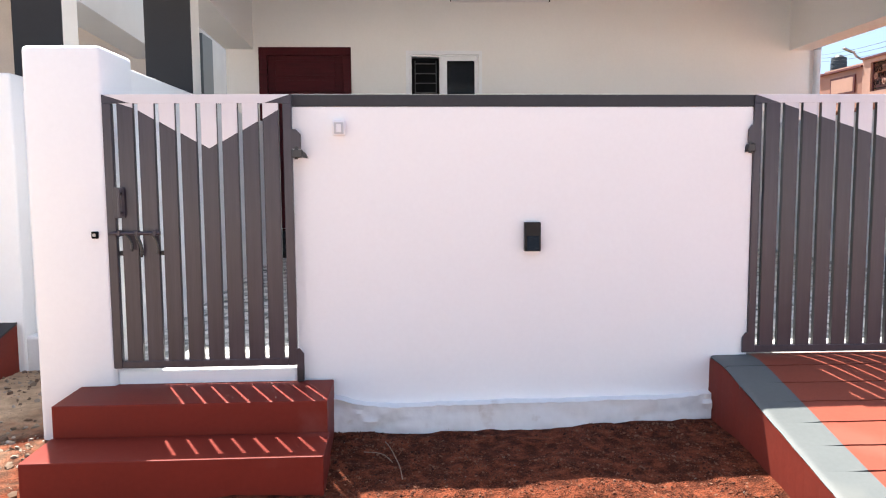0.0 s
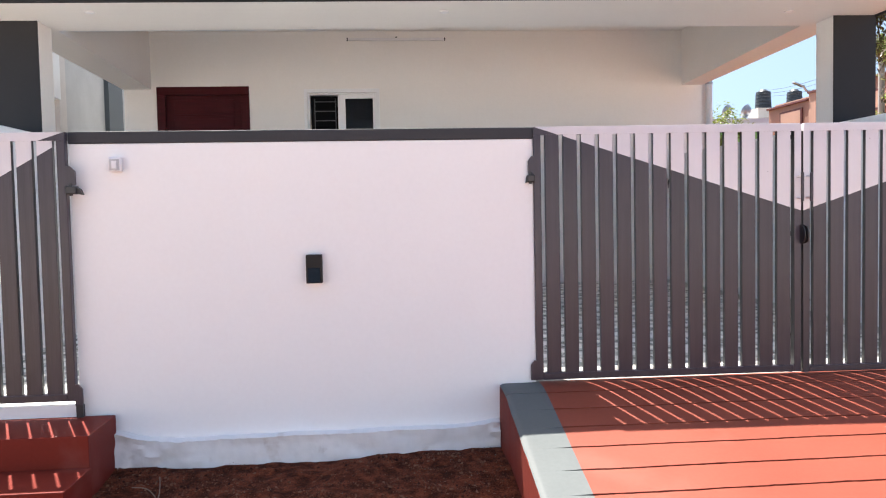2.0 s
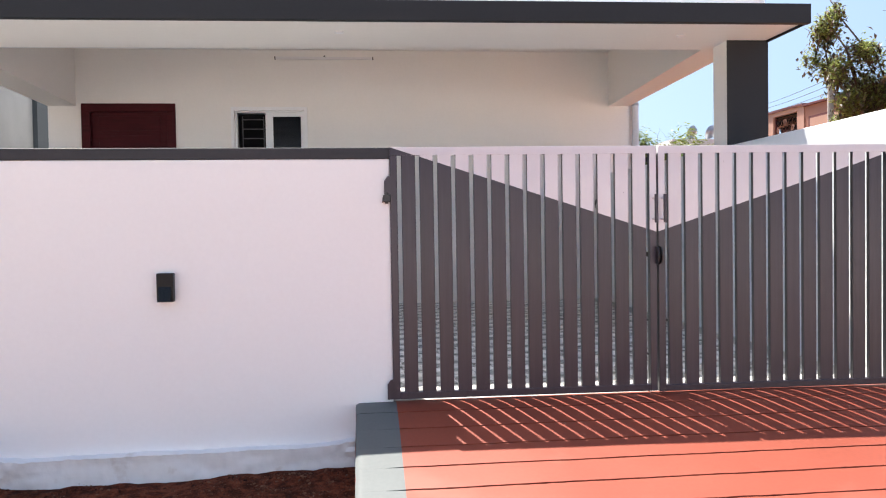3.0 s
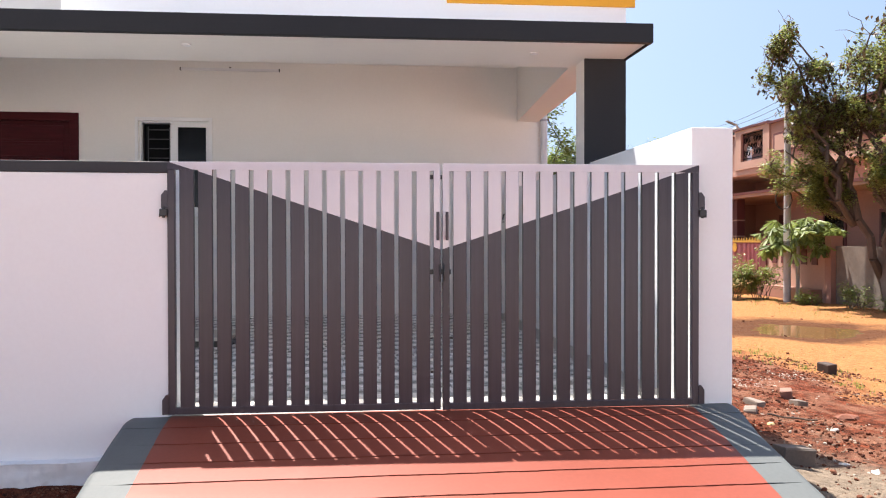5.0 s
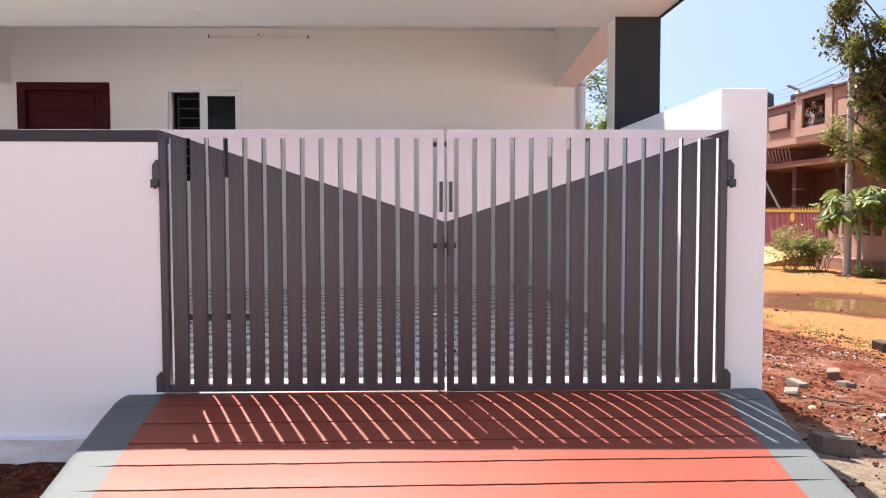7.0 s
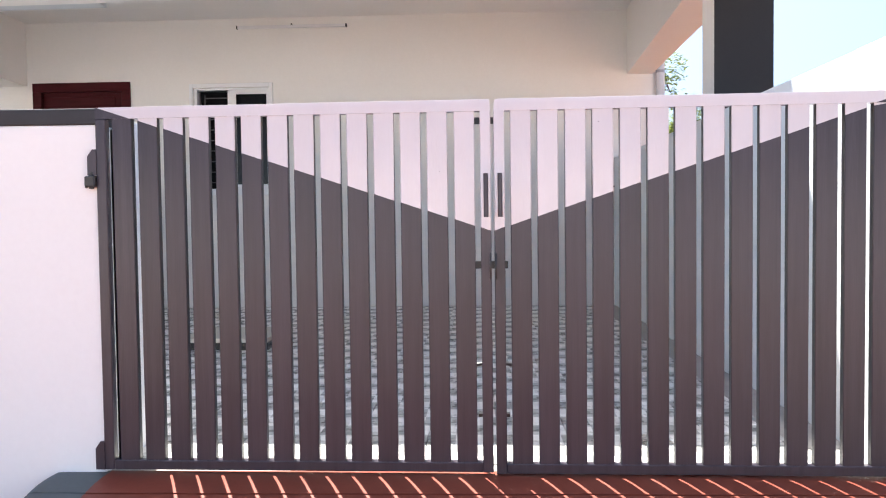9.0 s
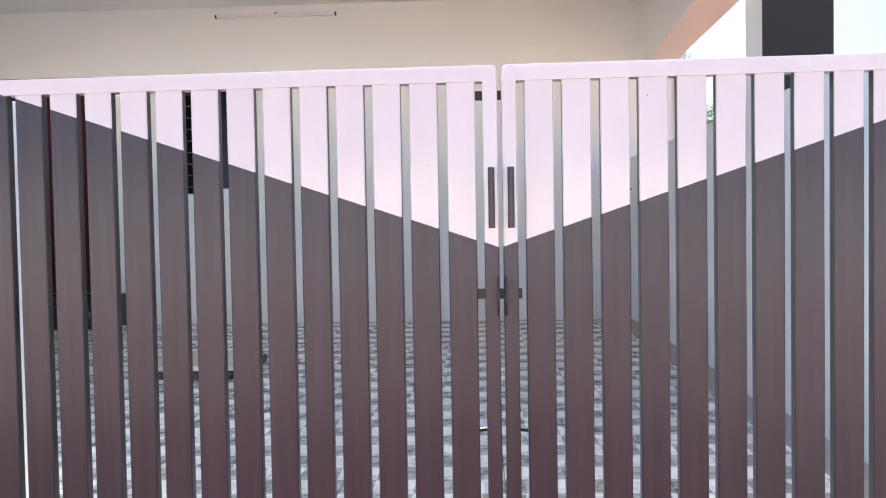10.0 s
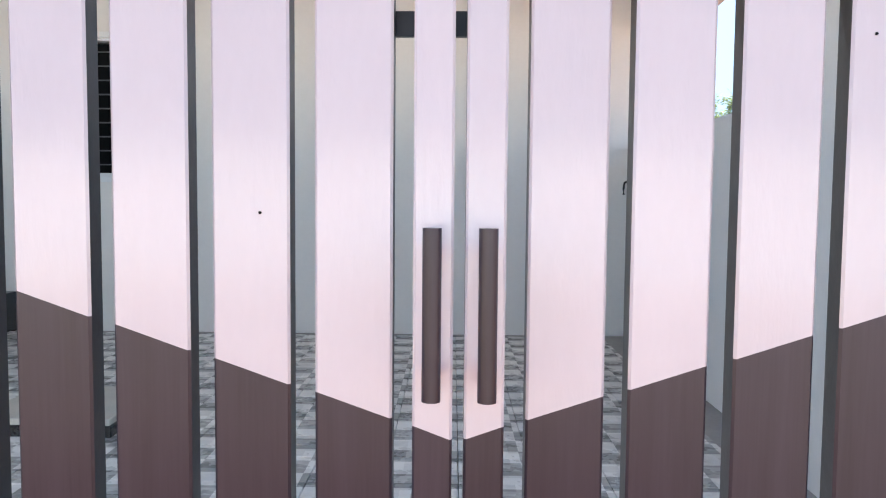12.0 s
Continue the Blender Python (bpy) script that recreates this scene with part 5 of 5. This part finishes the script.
lump(7.30, 7.02, (0.20, 0.11, 0.10), 1, 7, BRICK, "brick", "dull red broken brick on the red soil", True, "loose bricks")
lump(7.19, 6.63, (0.15, 0.10, 0.07), 1, 8, STONE, "brick", "pale cement-crusted brick on the red soil", True, "loose bricks")
lump(9.04, 9.08, (0.20, 0.13, 0.14), 1, 9, material("dark_brick", (0.05, 0.034, 0.028), 0.9, vary=0.4, scale=8, bump=0.5), "brick", "dark brick at the edge of the lane", True, "loose bricks")
lump(7.27, 6.05, (0.12, 0.09, 0.07), 0.8, 10, CLOD, "stone", "brown stone on the red soil", group="loose stones")
lump(6.39, 5.68, (0.055, 0.035, 0.03), 1, 12, material("pale_yellow_stone", (0.5, 0.38, 0.18), 0.9), "stone", "small pale yellow stone", group="loose stones")
lump(9.8, 13.35, (0.16, 0.05, 0.04), 1, 13, BLACK_METAL, "stone", "dark lump in the sandy lane", group="loose stones")



def pebbles(name, count, region, lo, hi, mat, label, seed):
    rg = random.Random(seed)
    vs, fs = [], []
    ico = bmesh.new()
    bmesh.ops.create_icosphere(ico, subdivisions=1, radius=1)
    ico.verts.ensure_lookup_table()
    cv = [v.co.copy() for v in ico.verts]
    cf = [tuple(v.index for v in f.verts) for f in ico.faces]
    ico.free()
    for _ in range(count):
        x, y = rg.uniform(region[0], region[1]), rg.uniform(region[2], region[3])
        if noise.noise((x * 1.3, y * 1.3, 3.3)) < rg.uniform(-0.5, 0.25):
            continue
        if RX0 - 0.03 < x < RX3 + 0.02 and y > 1.7 and y < 4.3:
            continue
        s = lo + (hi - lo) * rg.random() ** 4
        q = Euler((rg.uniform(0, 6), rg.uniform(0, 6), rg.uniform(0, 6))).to_matrix()
        k = len(vs)
        p = Vector((x, y, ground_height(x, y) + s * 0.1))
        for v in cv:
            w = v * (1 + rg.uniform(-0.42, 0.42))
            d = q @ Vector((w.x * s, w.y * s * 0.75, w.z * s * 0.6))
            vs.append((p.x + d.x, p.y + d.y, p.z + d.z * 0.7))
        fs += [tuple(i + k for i in f) for f in cf]
    me = bpy.data.meshes.new(name)
    me.from_pydata(vs, [], fs)
    me.materials.append(mat)
    return tagged(new(name, me), label, "rubble", kind="stuff")


pebbles("clods", 30000, (5.3, 9.6, 2.4, 10.5), 0.004, 0.028, CRUMB_RED, "crumbled red soil clods beside the ramp", 1)
pebbles("gravel", 6500, (5.3, 9.4, 2.4, 10.0), 0.004, 0.02, CRUMB_PALE, "pale cement crumbs and gravel beside the ramp", 2)
pebbles("clods", 14000, (-0.05, 1.98, 2.3, 4.06), 0.003, 0.012, CRUMB_RED, "crumbled red soil clods below the compound wall", 3)
pebbles("clods", 30000, (-0.05, 1.98, 2.6, 4.06), 0.0015, 0.005, CRUMB_RED, "fine red soil crumbs below the compound wall", 13)
pebbles("gravel", 420, (-0.05, 1.98, 2.3, 4.06), 0.002, 0.007, STONE, "tiny pale pebbles in the red soil", 4)
pebbles("lime", 1300, (7.05, 7.85, 7.55, 8.2), 0.003, 0.012, SLAB, "spilt white lime crumbs on the red soil", 21)
pebbles("lime", 400, (8.0, 8.5, 8.3, 8.75), 0.003, 0.012, SLAB, "spilt white lime crumbs on the red soil", 22)
pebbles("gravel", 2400, (-2.8, -1.2, 2.6, 5.5), 0.004, 0.03, CRUMB_PALE, "pale rubble beside the steps", 6)
pebbles("gravel", 700, (9.4, 16.0, 8.0, 24.0), 0.008, 0.04, CRUMB_RED, "small stones in the sandy lane", 7)

st = thing("stick", (6.65, 5.85, -0.05), "dark dry stick lying on the rubble", "stick")
part("stem", bent_tube(bmesh.new(), [(6.48 + 0.36 * t, 5.90 - 0.10 * t + 0.02 * math.sin(5 * t), ground_height(6.48 + 0.36 * t, 5.9 - 0.1 * t) + 0.018) for t in np.linspace(0, 1, 9)], 0.008, 6), BARK, st, smooth=True)
for x, y, l, w, turn in ((6.36, 4.40, 0.13, 0.05, 0.9), (6.29, 4.60, 0.07, 0.05, 0.2), (6.80, 5.52, 0.09, 0.07, 1.7)):
    lump(x, y, (l, w, 0.03), 1, int(x * 100), SLAB, "scrap", "pale broken scrap lying on the rubble", True, "pale scraps", turn=turn)

# dry twig on the soil
tw = thing("twig", (0.4, 3.6, 0.1), "thin forked dry twig lying on the red soil", "twig")
def twig_z(x, y):
    return ground_height(x, y) + 0.012
for a, b in (((0.24, 3.88), (0.32, 3.50)), ((0.14, 3.78), (0.275, 3.68))):
    bm = bmesh.new()
    pts = [(a[0] + (b[0] - a[0]) * t + 0.012 * math.sin(3 * t), a[1] + (b[1] - a[1]) * t, twig_z(a[0] + (b[0] - a[0]) * t, a[1] + (b[1] - a[1]) * t) + 0.015 * math.sin(math.pi * t)) for t in np.linspace(0, 1, 7)]
    for p, q in zip(pts, pts[1:]):
        rod(bm, p, q, 0.0026, sides=5)
    part("branch", bm, TWIG, tw)

# ---- porch floor tiles ----
floor = new("floor")
tagged(floor, "grey mosaic patterned parking tiles on the porch", "floor", kind="structure")
TS = 0.30
tm = bpy.data.meshes.new("tile")
h, e = TS / 2 - 0.001, 0.0015
tm.from_pydata([(-h, -h, 0), (h, -h, 0), (h, h, 0), (-h, h, 0), (-h + e, -h + e, 0.008), (h - e, -h + e, 0.008), (h - e, h - e, 0.008), (-h + e, h - e, 0.008)], [], [(4, 5, 6, 7), (0, 1, 5, 4), (1, 2, 6, 5), (2, 3, 7, 6), (3, 0, 4, 7)])
tm.materials.append(TILE)
rv, rf = [], []
for j in range(18):
    for i in range(21):
        cx, cy = -1.02 + TS * i, 4.395 + TS * j
        if cx + TS / 2 > 5.09 or cy + TS / 2 > 9.77:
            continue
        if 6 <= i and j < 18 and len(floor.children) < 295:
            t = new("tile", tm)
            t.parent = floor
            t.location = (cx, cy, 0.443 + random.uniform(0, 0.0008))
        else:
            k = len(rv)
            rv += [(v.co.x + cx, v.co.y + cy, v.co.z + 0.443) for v in tm.vertices]
            rf += [tuple(q + k for q in p.vertices) for p in tm.polygons]
rm = bpy.data.meshes.new("tiles")
rm.from_pydata(rv, [], rf)
rm.materials.append(TILE)
rest = new("tiles", rm)
rest.parent = floor
tagged(rest, kind="stuff")
